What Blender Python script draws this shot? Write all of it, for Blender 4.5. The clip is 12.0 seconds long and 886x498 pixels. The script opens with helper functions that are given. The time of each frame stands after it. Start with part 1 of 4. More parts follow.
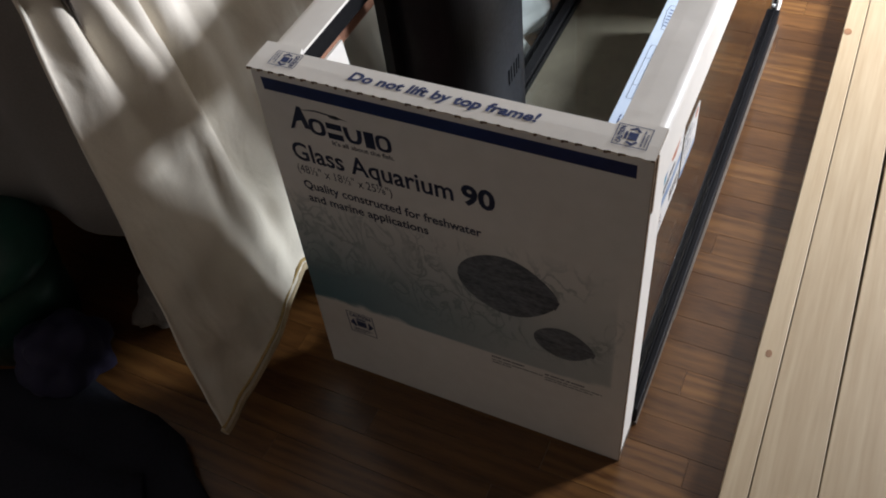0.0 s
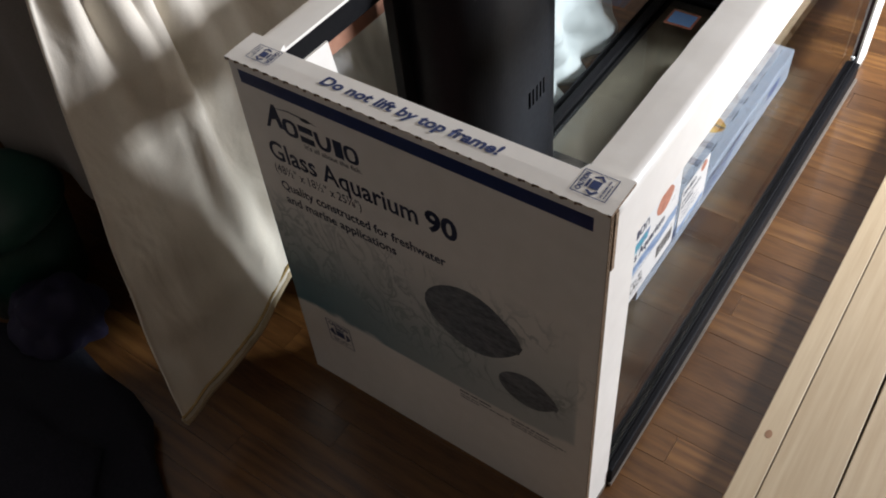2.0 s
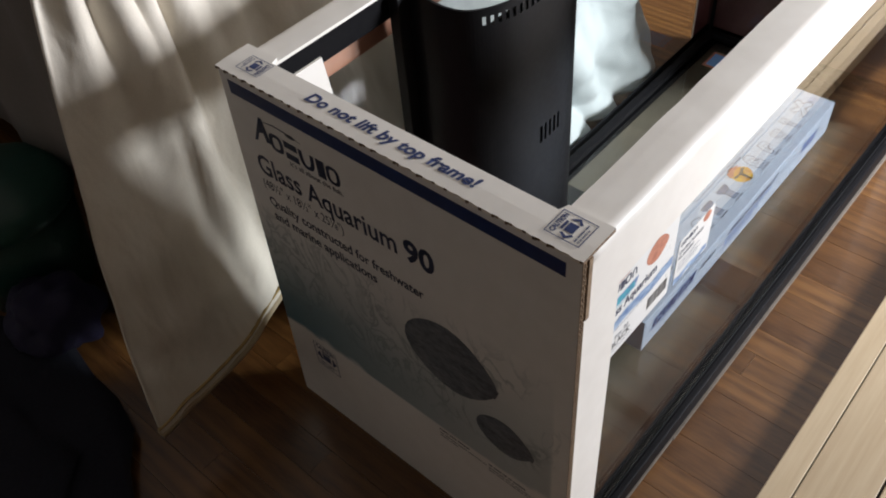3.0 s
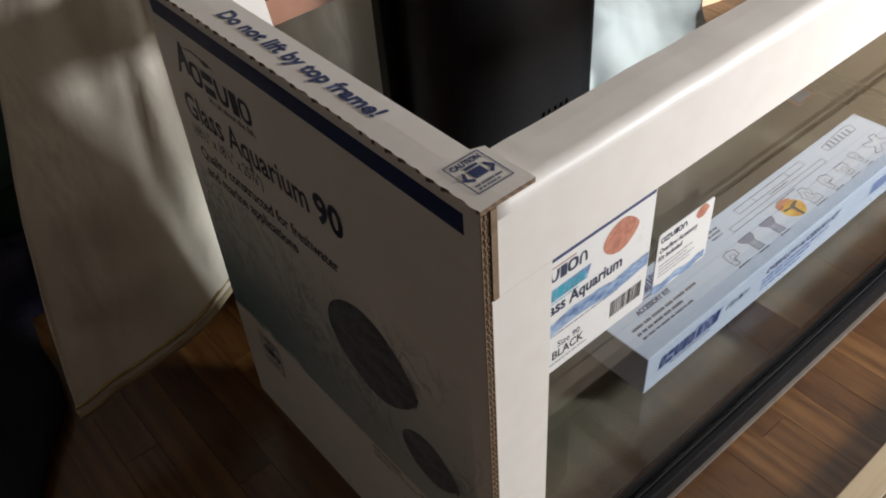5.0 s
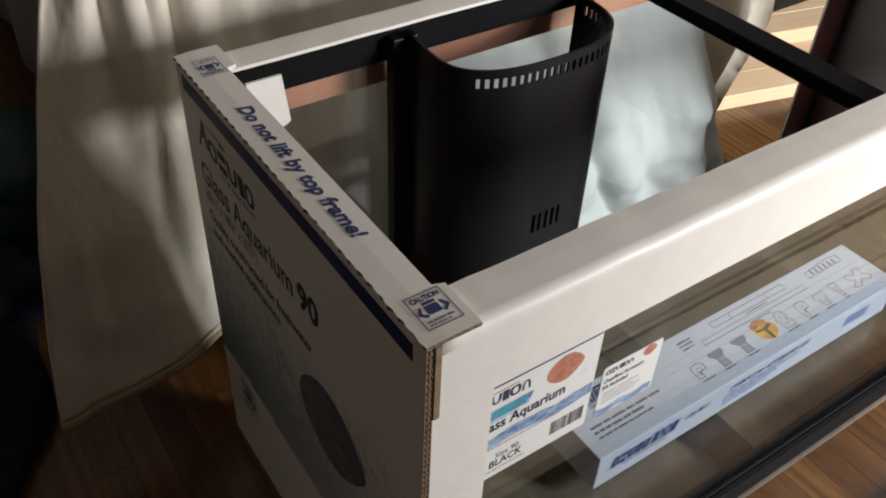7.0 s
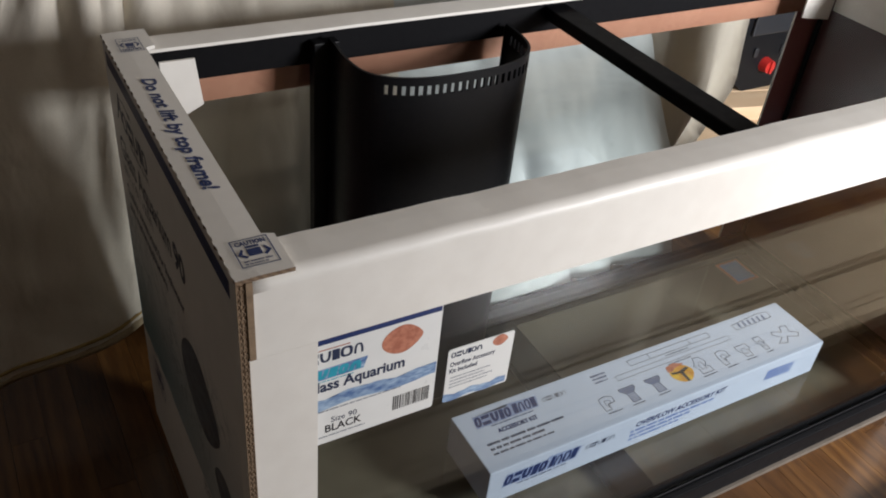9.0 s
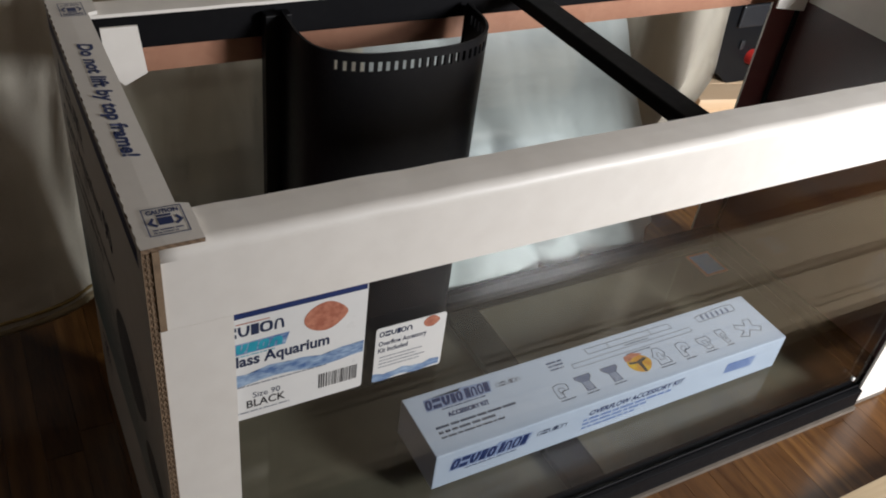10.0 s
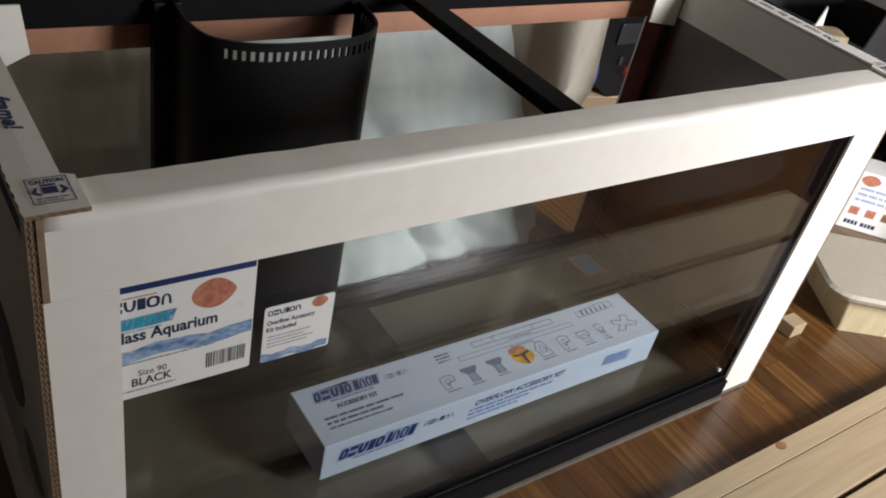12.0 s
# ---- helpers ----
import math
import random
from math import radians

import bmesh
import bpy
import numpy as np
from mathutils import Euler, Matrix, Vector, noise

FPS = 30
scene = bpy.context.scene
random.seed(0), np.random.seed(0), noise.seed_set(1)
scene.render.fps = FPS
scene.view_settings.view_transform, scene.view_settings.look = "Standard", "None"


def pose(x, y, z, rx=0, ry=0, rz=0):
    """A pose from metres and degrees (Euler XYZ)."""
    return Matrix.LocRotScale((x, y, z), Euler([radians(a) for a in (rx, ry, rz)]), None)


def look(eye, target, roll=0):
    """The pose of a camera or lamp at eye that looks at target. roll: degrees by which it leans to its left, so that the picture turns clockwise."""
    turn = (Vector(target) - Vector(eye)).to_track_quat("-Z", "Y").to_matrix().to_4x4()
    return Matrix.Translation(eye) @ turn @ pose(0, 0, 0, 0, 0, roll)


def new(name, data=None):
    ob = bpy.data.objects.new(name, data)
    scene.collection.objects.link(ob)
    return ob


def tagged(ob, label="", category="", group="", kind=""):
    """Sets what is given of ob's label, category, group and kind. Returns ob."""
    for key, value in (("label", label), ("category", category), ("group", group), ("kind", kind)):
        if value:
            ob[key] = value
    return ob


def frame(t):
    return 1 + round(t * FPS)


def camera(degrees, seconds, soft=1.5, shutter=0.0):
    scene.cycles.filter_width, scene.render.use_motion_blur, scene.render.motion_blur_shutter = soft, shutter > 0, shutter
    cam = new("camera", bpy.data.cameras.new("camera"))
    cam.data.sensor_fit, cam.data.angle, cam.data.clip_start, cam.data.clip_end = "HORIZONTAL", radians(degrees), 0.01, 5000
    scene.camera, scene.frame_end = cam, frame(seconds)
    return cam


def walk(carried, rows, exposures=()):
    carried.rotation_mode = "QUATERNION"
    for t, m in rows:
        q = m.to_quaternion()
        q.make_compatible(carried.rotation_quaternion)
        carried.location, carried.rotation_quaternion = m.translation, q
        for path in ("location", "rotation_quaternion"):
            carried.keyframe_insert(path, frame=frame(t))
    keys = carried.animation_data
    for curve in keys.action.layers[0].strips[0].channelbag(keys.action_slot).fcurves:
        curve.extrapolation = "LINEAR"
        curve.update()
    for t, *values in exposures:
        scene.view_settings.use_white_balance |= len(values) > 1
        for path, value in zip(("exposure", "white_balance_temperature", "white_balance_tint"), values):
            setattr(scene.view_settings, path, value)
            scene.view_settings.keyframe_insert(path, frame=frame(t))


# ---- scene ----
cam = camera(54.5, 12.0, soft=1.9)
PATH = [
    (0, (-0.603, -0.121, 1.248), (0.493, 0.559, -0.281), -9.0),
    (0.5, (-0.585, -0.148, 1.24), (0.482, 0.583, -0.286), -9.6),
    (1, (-0.555, -0.172, 1.23), (0.5, 0.609, -0.278), -9.0),
    (1.5, (-0.521, -0.196, 1.222), (0.513, 0.603, -0.291), -7.8),
    (2, (-0.478, -0.215, 1.206), (0.519, 0.644, -0.3), -7.5),
    (2.5, (-0.443, -0.233, 1.196), (0.537, 0.682, -0.287), -6.6),
    (4.5, (-0.292, -0.294, 1.032), (0.617, 0.832, -0.348), -5.2),
    (5, (-0.261, -0.306, 0.987), (0.626, 0.868, -0.368), -5.0),
    (5.5, (-0.248, -0.308, 0.978), (0.626, 0.908, -0.348), -4.8),
    (6, (-0.24, -0.297, 1.016), (0.626, 0.913, -0.32), -1.5),
    (6.5, (-0.237, -0.313, 1.069), (0.64, 0.888, -0.269), 2.1),
    (7, (-0.228, -0.334, 1.088), (0.651, 0.894, -0.223), 2.6),
    (9, (-0.137, -0.498, 1.061), (0.729, 0.859, -0.126), 6.3),
    (9.5, (-0.104, -0.516, 1.054), (0.744, 0.838, -0.149), 7.0),
    (10, (-0.074, -0.525, 1.054), (0.782, 0.816, -0.158), 8.2),
    (10.5, (-0.066, -0.542, 1.07), (0.818, 0.763, -0.161), 9.7),
    (11, (-0.08, -0.574, 1.079), (0.865, 0.682, -0.157), 10.7),
    (11.5, (-0.083, -0.589, 1.081), (0.905, 0.65, -0.138), 11.5),
    (12, (-0.091, -0.567, 1.043), (0.987, 0.673, -0.097), 13.4),
]
EXPOSURES = [(0.0, 0.33, 6500, 10), (2.0, 0.45, 6550, 10), (2.7, 0.42, 6600, 10), (4.5, 0.07, 6850, 10), (6.5, -0.12, 7050, 10), (7.2, -0.18, 7050, 10), (9.0, -0.38, 6900, 10), (10.5, -0.70, 6950, 10), (12.0, -0.90, 7000, 10)]
walk(cam, [(t, look(eye, target, roll)) for t, eye, target, roll in PATH], EXPOSURES)

# ---- world, window light, exposure ----
world = bpy.data.worlds.new("World")
scene.world = world
world.use_nodes = True
wn = world.node_tree.nodes
sky = wn.new("ShaderNodeTexSky")
sky.sky_type = 'NISHITA'
sky.sun_disc = False
sky.sun_elevation, sky.sun_rotation = radians(35), radians(150)
wn["Background"].inputs["Strength"].default_value = 0.05
world.node_tree.links.new(sky.outputs[0], wn["Background"].inputs["Color"])


def window_lamp(name, where, target, w, h, watts, colour):
    data = bpy.data.lights.new(name, 'AREA')
    data.shape, data.size, data.size_y, data.energy, data.color = 'RECTANGLE', w, h, watts, colour
    data.spread = radians(145)
    ob = new(name, data)
    ob.matrix_world = look(where, target)
    return ob


window_lamp("window_daylight", (1.80, -1.62, 1.17), (2.10, 0.0, 0.66), 0.66, 0.58, 118, (0.95, 0.985, 1.07))


# ---- materials ----
def mat(name, c1, c2=None, scale=8.0, rough=0.5, bump=0.05, stretch=(1, 1, 1), fine=60.0, metallic=0.0, coat=0.0, vary=0.0, sheen=0.0, blotch=0.5, spec=0.5):
    m = bpy.data.materials.new(name)
    m.use_nodes = True
    nt = m.node_tree
    n, l = nt.nodes, nt.links
    p = n["Principled BSDF"]
    c2 = c2 or tuple(c * 0.8 for c in c1)
    co = n.new("ShaderNodeTexCoord")
    mp = n.new("ShaderNodeMapping")
    mp.inputs["Scale"].default_value = stretch
    l.new(co.outputs["Object"], mp.inputs["Vector"])
    if vary:
        info = n.new("ShaderNodeObjectInfo")
        off = n.new("ShaderNodeVectorMath")
        off.operation = 'MULTIPLY_ADD'
        off.inputs[1].default_value = (9.0, 7.0, 5.0)
        l.new(info.outputs["Random"], off.inputs[0])
        l.new(co.outputs["Object"], off.inputs[2])
        l.new(off.outputs[0], mp.inputs["Vector"])
    big = n.new("ShaderNodeTexNoise")
    big.inputs["Scale"].default_value, big.inputs["Detail"].default_value = scale, 4
    small = n.new("ShaderNodeTexNoise")
    small.inputs["Scale"].default_value, small.inputs["Detail"].default_value = fine, 6
    l.new(mp.outputs[0], big.inputs["Vector"])
    l.new(mp.outputs[0], small.inputs["Vector"])
    add = n.new("ShaderNodeMix")
    add.data_type = 'FLOAT'
    add.inputs[0].default_value = 1 - blotch
    l.new(big.outputs["Fac"], add.inputs[2])
    l.new(small.outputs["Fac"], add.inputs[3])
    ramp = n.new("ShaderNodeValToRGB")
    ramp.color_ramp.elements[0].position, ramp.color_ramp.elements[1].position = 0.33, 0.67
    ramp.color_ramp.elements[0].color, ramp.color_ramp.elements[1].color = (*c2, 1), (*c1, 1)
    l.new(add.outputs[0], ramp.inputs[0])
    out = ramp.outputs[0]
    if vary:
        hsv = n.new("ShaderNodeHueSaturation")
        rng = n.new("ShaderNodeMapRange")
        rng.inputs[3].default_value, rng.inputs[4].default_value = 1 - vary, 1 + vary
        l.new(info.outputs["Random"], rng.inputs[0])
        l.new(rng.outputs[0], hsv.inputs["Value"])
        l.new(out, hsv.inputs["Color"])
        out = hsv.outputs[0]
    l.new(out, p.inputs["Base Color"])
    rr = n.new("ShaderNodeMapRange")
    rr.inputs[3].default_value, rr.inputs[4].default_value = max(0.02, rough - 0.08), min(1, rough + 0.08)
    l.new(small.outputs["Fac"], rr.inputs[0])
    l.new(rr.outputs[0], p.inputs["Roughness"])
    p.inputs["Metallic"].default_value = metallic
    p.inputs["Specular IOR Level"].default_value = spec
    p.inputs["Coat Weight"].default_value = coat
    p.inputs["Coat Roughness"].default_value = 0.12
    p.inputs["Sheen Weight"].default_value = sheen
    if bump:
        b = n.new("ShaderNodeBump")
        b.inputs["Strength"].default_value, b.inputs["Distance"].default_value = bump, 0.004
        l.new(add.outputs[0], b.inputs["Height"])
        l.new(b.outputs[0], p.inputs["Normal"])
    return m


def glass_mat(name, tint):
    """Thin clear pane: tinted see-through with a mirror gloss that grows toward grazing views."""
    m = bpy.data.materials.new(name)
    m.use_nodes = True
    nt = m.node_tree
    n, l = nt.nodes, nt.links
    n.remove(n["Principled BSDF"])
    clear = n.new("ShaderNodeBsdfTransparent")
    clear.inputs[0].default_value = (*tint, 1)
    gloss = n.new("ShaderNodeBsdfGlossy")
    gloss.inputs["Roughness"].default_value = 0.0
    lw = n.new("ShaderNodeLayerWeight")
    lw.inputs[0].default_value = 0.5
    pw = n.new("ShaderNodeMath")
    pw.operation = 'POWER'
    pw.inputs[1].default_value = 5.0
    l.new(lw.outputs["Facing"], pw.inputs[0])
    ma = n.new("ShaderNodeMath")
    ma.operation = 'MULTIPLY_ADD'
    ma.inputs[1].default_value, ma.inputs[2].default_value = 0.93, 0.04
    l.new(pw.outputs[0], ma.inputs[0])
    mix = n.new("ShaderNodeMixShader")
    l.new(ma.outputs[0], mix.inputs[0])
    l.new(clear.outputs[0], mix.inputs[1])
    l.new(gloss.outputs[0], mix.inputs[2])
    l.new(mix.outputs[0], n["Material Output"].inputs["Surface"])
    return m


def print_mat(name):
    """White coated board with a pale underwater scene printed on its lower half."""
    m = mat(name, (0.85, 0.84, 0.83), (0.79, 0.78, 0.765), 5, 0.42, 0.02, fine=40)
    nt = m.node_tree
    n, l = nt.nodes, nt.links
    p = n["Principled BSDF"]
    base = p.inputs["Base Color"].links[0].from_socket
    co = n.new("ShaderNodeTexCoord")
    sep = n.new("ShaderNodeSeparateXYZ")
    l.new(co.outputs["Object"], sep.inputs[0])

    def ramp(src, stops):
        r = n.new("ShaderNodeValToRGB")
        r.color_ramp.interpolation = 'LINEAR'
        while len(r.color_ramp.elements) < len(stops):
            r.color_ramp.elements.new(0.5)
        for e, (pos, v) in zip(r.color_ramp.elements, stops):
            e.position, e.color = pos, (v, v, v, 1)
        l.new(src, r.inputs[0])
        return r.outputs[0]

    def math_node(op, a, b):
        q = n.new("ShaderNodeMath")
        q.operation = op
        for i, v in enumerate((a, b)):
            if isinstance(v, (int, float)):
                q.inputs[i].default_value = v
            else:
                l.new(v, q.inputs[i])
        return q.outputs[0]

    warp = n.new("ShaderNodeTexNoise")
    warp.inputs["Scale"].default_value, warp.inputs["Detail"].default_value = 9, 4
    l.new(co.outputs["Object"], warp.inputs["Vector"])
    zz = math_node('ADD', sep.outputs["Z"], math_node('MULTIPLY', math_node('SUBTRACT', warp.outputs["Fac"], 0.5), 0.09))
    # denser to the far side of the panel, fading to white at the top
    zz = math_node('ADD', zz, 0.0)
    yy = math_node('ADD', sep.outputs["Y"], 0.239)
    high = ramp(zz, [(0.0, 0), (0.186, 0), (0.196, 1), (0.27, 0.95), (0.40, 0.25), (0.46, 0.0)])
    left = ramp(yy, [(0.0, 0.42), (0.10, 0.45), (0.30, 0.75), (0.47, 1.0)])
    cut = ramp(sep.outputs["Z"], [(0.0, 0), (0.192, 0), (0.194, 1)])
    edge = ramp(yy, [(0.0, 0), (0.020, 0), (0.024, 1)])
    fac = math_node('MULTIPLY', math_node('MULTIPLY', high, left), math_node('MULTIPLY', cut, edge))
    sea = n.new("ShaderNodeMix")
    sea.data_type = 'RGBA'
    sea.inputs[7].default_value = (0.10, 0.215, 0.27, 1)
    l.new(math_node('MULTIPLY', fac, 1.0), sea.inputs[0])
    l.new(base, sea.inputs[6])
    # fine weed strokes
    mp = n.new("ShaderNodeMapping")
    mp.inputs["Scale"].default_value = (1, 26, 17)
    mp.inputs["Rotation"].default_value = (0.6, 0, 0)
    l.new(co.outputs["Object"], mp.inputs[0])
    weed = n.new("ShaderNodeTexNoise")
    weed.inputs["Scale"].default_value, weed.inputs["Detail"].default_value, weed.inputs["Distortion"].default_value = 1.0, 3, 1.6
    l.new(mp.outputs[0], weed.inputs["Vector"])
    line = ramp(math_node('ABSOLUTE', math_node('SUBTRACT', weed.outputs["Fac"], 0.5), 0), [(0.0, 1), (0.02, 0.8), (0.06, 0)])
    band = ramp(sep.outputs["Z"], [(0.0, 0), (0.21, 0), (0.28, 1), (0.40, 0.9), (0.455, 0)])
    reg = ramp(warp.outputs["Fac"], [(0.42, 0), (0.52, 1)])
    wf = math_node('MULTIPLY', math_node('MULTIPLY', line, band), math_node('MULTIPLY', reg, 0.62))
    mix = n.new("ShaderNodeMix")
    mix.data_type = 'RGBA'
    mix.inputs[7].default_value = (0.16, 0.22, 0.25, 1)
    l.new(wf, mix.inputs[0])
    l.new(sea.outputs[2], mix.inputs[6])
    l.new(mix.outputs[2], p.inputs["Base Color"])
    return m


def kraft_mat(name):
    """Brown kraft with the flutes of the corrugation showing as fine bands."""
    m = mat(name, (0.30, 0.205, 0.13), (0.20, 0.13, 0.08), 30, 0.85, 0.1, fine=160)
    nt = m.node_tree
    n, l = nt.nodes, nt.links
    p = n["Principled BSDF"]
    co = n.new("ShaderNodeTexCoord")
    wv = n.new("ShaderNodeTexWave")
    wv.bands_direction = 'DIAGONAL'
    wv.inputs["Scale"].default_value, wv.inputs["Distortion"].default_value = 85, 1.5
    l.new(co.outputs["Object"], wv.inputs["Vector"])
    base = p.inputs["Base Color"].links[0].from_socket
    mix = n.new("ShaderNodeMix")
    mix.data_type = 'RGBA'
    mix.inputs[7].default_value = (0.07, 0.04, 0.025, 1)
    mul = n.new("ShaderNodeMath")
    mul.operation = 'MULTIPLY'
    mul.inputs[1].default_value = 0.55
    l.new(wv.outputs["Fac"], mul.inputs[0])
    l.new(mul.outputs[0], mix.inputs[0])
    l.new(base, mix.inputs[6])
    l.new(mix.outputs[2], p.inputs["Base Color"])
    return m


def crease_mat(name, c1, c2, run=(10, 8, 6)):
    """Heavy cotton: fine weave with soft pressed creases running down it."""
    m = mat(name, c1, c2, 7, 0.85, 0.12, fine=420, sheen=0.2)
    n, l = m.node_tree.nodes, m.node_tree.links
    p = n["Principled BSDF"]
    weave = p.inputs["Normal"].links[0].from_node
    co = n.new("ShaderNodeTexCoord")
    mp = n.new("ShaderNodeMapping")
    mp.inputs["Scale"].default_value = run
    l.new(co.outputs["Object"], mp.inputs[0])
    cr = n.new("ShaderNodeTexNoise")
    cr.inputs["Scale"].default_value, cr.inputs["Detail"].default_value, cr.inputs["Distortion"].default_value = 1.0, 3, 0.5
    l.new(mp.outputs[0], cr.inputs["Vector"])
    b = n.new("ShaderNodeBump")
    b.inputs["Strength"].default_value, b.inputs["Distance"].default_value = 0.55, 0.022
    l.new(cr.outputs["Fac"], b.inputs["Height"])
    l.new(weave.outputs[0], b.inputs["Normal"])
    l.new(b.outputs[0], p.inputs["Normal"])
    return m


def oak_mat(name):
    """Reddish oak strips: long pores, arched grain on some strips, each strip its own tone."""
    m = mat(name, (0.130, 0.055, 0.0155), (0.052, 0.0195, 0.0058), 4, 0.34, 0.05, stretch=(9, 1.1, 1), fine=26, coat=0.2, vary=0.15)
    n, l = m.node_tree.nodes, m.node_tree.links
    p = n["Principled BSDF"]
    base = p.inputs["Base Color"].links[0].from_socket
    co = n.new("ShaderNodeTexCoord")
    info = n.new("ShaderNodeObjectInfo")
    off = n.new("ShaderNodeVectorMath")
    off.operation = 'MULTIPLY_ADD'
    off.inputs[1].default_value = (3.0, 11.0, 5.0)
    l.new(info.outputs["Random"], off.inputs[0])
    l.new(co.outputs["Object"], off.inputs[2])
    mp = n.new("ShaderNodeMapping")
    mp.inputs["Scale"].default_value = (17, 1.4, 1)
    l.new(off.outputs[0], mp.inputs[0])
    wv = n.new("ShaderNodeTexWave")
    wv.bands_direction = 'X'
    wv.inputs["Scale"].default_value, wv.inputs["Distortion"].default_value, wv.inputs["Detail"].default_value = 0.8, 11.0, 4
    wv.inputs["Detail Scale"].default_value = 0.6
    l.new(mp.outputs[0], wv.inputs["Vector"])
    some = n.new("ShaderNodeMapRange")
    some.inputs[1].default_value, some.inputs[2].default_value = 0.2, 1.0
    some.inputs[3].default_value, some.inputs[4].default_value = 0.0, 0.55
    l.new(info.outputs["Random"], some.inputs[0])
    mul = n.new("ShaderNodeMath")
    mul.operation = 'MULTIPLY'
    l.new(wv.outputs["Fac"], mul.inputs[0])
    l.new(some.outputs[0], mul.inputs[1])
    mix = n.new("ShaderNodeMix")
    mix.data_type = 'RGBA'
    mix.inputs[7].default_value = (0.235, 0.113, 0.032, 1)
    l.new(mul.outputs[0], mix.inputs[0])
    l.new(base, mix.inputs[6])
    l.new(mix.outputs[2], p.inputs["Base Color"])
    return m


WHITE_CARD = mat("white_card", (0.87, 0.835, 0.775), (0.81, 0.77, 0.71), 5, 0.46, 0.04, fine=45)
PRINT = print_mat("printed_card")
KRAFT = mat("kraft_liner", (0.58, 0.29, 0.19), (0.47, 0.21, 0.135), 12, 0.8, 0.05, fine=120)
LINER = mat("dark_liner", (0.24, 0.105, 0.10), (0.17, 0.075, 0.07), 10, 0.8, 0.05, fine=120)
FLUTE = kraft_mat("corrugated_edge")
KRAFT_EDGE = mat("kraft_edge", (0.31, 0.215, 0.135), (0.20, 0.135, 0.085), 60, 0.85, 0.1, fine=200)
# maroon liner brightened for one post, window light put into its colour
LIT_MAROON = mat("lit_maroon_liner", (0.46, 0.155, 0.15), (0.36, 0.11, 0.11), 10, 0.75, 0.05, fine=120)
CHARCOAL = mat("charcoal_board", (0.030, 0.028, 0.028), (0.018, 0.017, 0.018), 8, 0.7, 0.06, fine=90)
TAN_PAPER = mat("tan_paper", (0.36, 0.28, 0.18), (0.26, 0.20, 0.12), 9, 0.8, 0.1, fine=120)
NAVY = mat("navy_ink", (0.012, 0.03, 0.12), (0.018, 0.04, 0.15), 20, 0.4, 0)
INK = mat("dark_blue_ink", (0.018, 0.03, 0.075), (0.025, 0.04, 0.09), 20, 0.42, 0)
BLACK_INK = mat("black_ink", (0.02, 0.02, 0.025), (0.03, 0.03, 0.035), 20, 0.42, 0)
GREY_INK = mat("grey_ink", (0.15, 0.165, 0.22), (0.20, 0.22, 0.28), 30, 0.45, 0)
SHAPE_INK = mat("slate_ink", (0.23, 0.26, 0.30), (0.05, 0.065, 0.09), 30, 0.42, 0, fine=110, stretch=(1, 1, 2.2), blotch=0.45)
BLUE_INK = mat("bright_blue_ink", (0.06, 0.14, 0.45), (0.09, 0.2, 0.5), 20, 0.4, 0)
PALE_INK = mat("pale_blue_ink", (0.26, 0.34, 0.55), (0.3, 0.38, 0.58), 20, 0.4, 0)
SKY_INK = mat("sky_blue_ink", (0.16, 0.34, 0.72), (0.2, 0.4, 0.76), 20, 0.35, 0)
SLOT_INK = mat("slate_blue_ink", (0.17, 0.215, 0.34), (0.12, 0.16, 0.27), 60, 0.4, 0)
TEAL_INK = mat("teal_ink", (0.03, 0.42, 0.55), (0.02, 0.3, 0.42), 60, 0.35, 0)
WAVE_INK = mat("wave_ink", (0.45, 0.6, 0.75), (0.04, 0.12, 0.33), 40, 0.35, 0, stretch=(1, 1, 3), fine=130)
CORAL_INK = mat("coral_ink", (0.62, 0.26, 0.17), (0.36, 0.11, 0.07), 110, 0.35, 0, fine=260)
YELLOW_INK = mat("yellow_ink", (0.75, 0.5, 0.04), (0.55, 0.22, 0.03), 60, 0.4, 0)
LABEL = mat("white_label", (0.82, 0.82, 0.80), (0.78, 0.78, 0.76), 10, 0.3, 0)
KIT_CARD = mat("pale_blue_card", (0.56, 0.64, 0.77), (0.50, 0.58, 0.71), 6, 0.4, 0.02, fine=60)
BLACK_PLASTIC = mat("black_plastic", (0.007, 0.007, 0.008), (0.010, 0.010, 0.011), 8, 0.42, 0.006, fine=120, spec=0.16)
FRAME_PLASTIC = mat("black_frame_plastic", (0.005, 0.005, 0.006), (0.008, 0.008, 0.009), 8, 0.5, 0.02, fine=90, spec=0.08)
GLASS = glass_mat("tank_glass", (0.972, 0.982, 0.976))
BASE_CARD = mat("base_sheet", (0.19, 0.168, 0.122), (0.135, 0.119, 0.086), 4, 0.7, 0.05, fine=40)
FOAM = mat("pale_base_edge", (0.17, 0.14, 0.115), (0.11, 0.09, 0.07), 14, 0.8, 0.1)
FABRIC = crease_mat("cream_fabric", (0.73, 0.675, 0.585), (0.66, 0.605, 0.515))
# the same cream cloth tinted blue, for skylight through the tank glass
SKYLIT_FABRIC = crease_mat("skylit_fabric", (0.62, 0.66, 0.665), (0.56, 0.595, 0.60), (5, 6, 11))
SKIRT = mat("grey_fabric", (0.24, 0.22, 0.21), (0.18, 0.165, 0.155), 6, 0.9, 0.1, fine=300)
HEM = mat("tan_hem", (0.46, 0.37, 0.24), (0.38, 0.30, 0.19), 30, 0.85, 0.1, fine=300)
PIPING = mat("gold_piping", (0.42, 0.30, 0.12), (0.32, 0.22, 0.08), 60, 0.7, 0.1)
OAK = oak_mat("oak_floor")
SUBFLOOR = mat("dark_joint", (0.03, 0.018, 0.01), (0.02, 0.012, 0.008), 10, 0.8, 0)
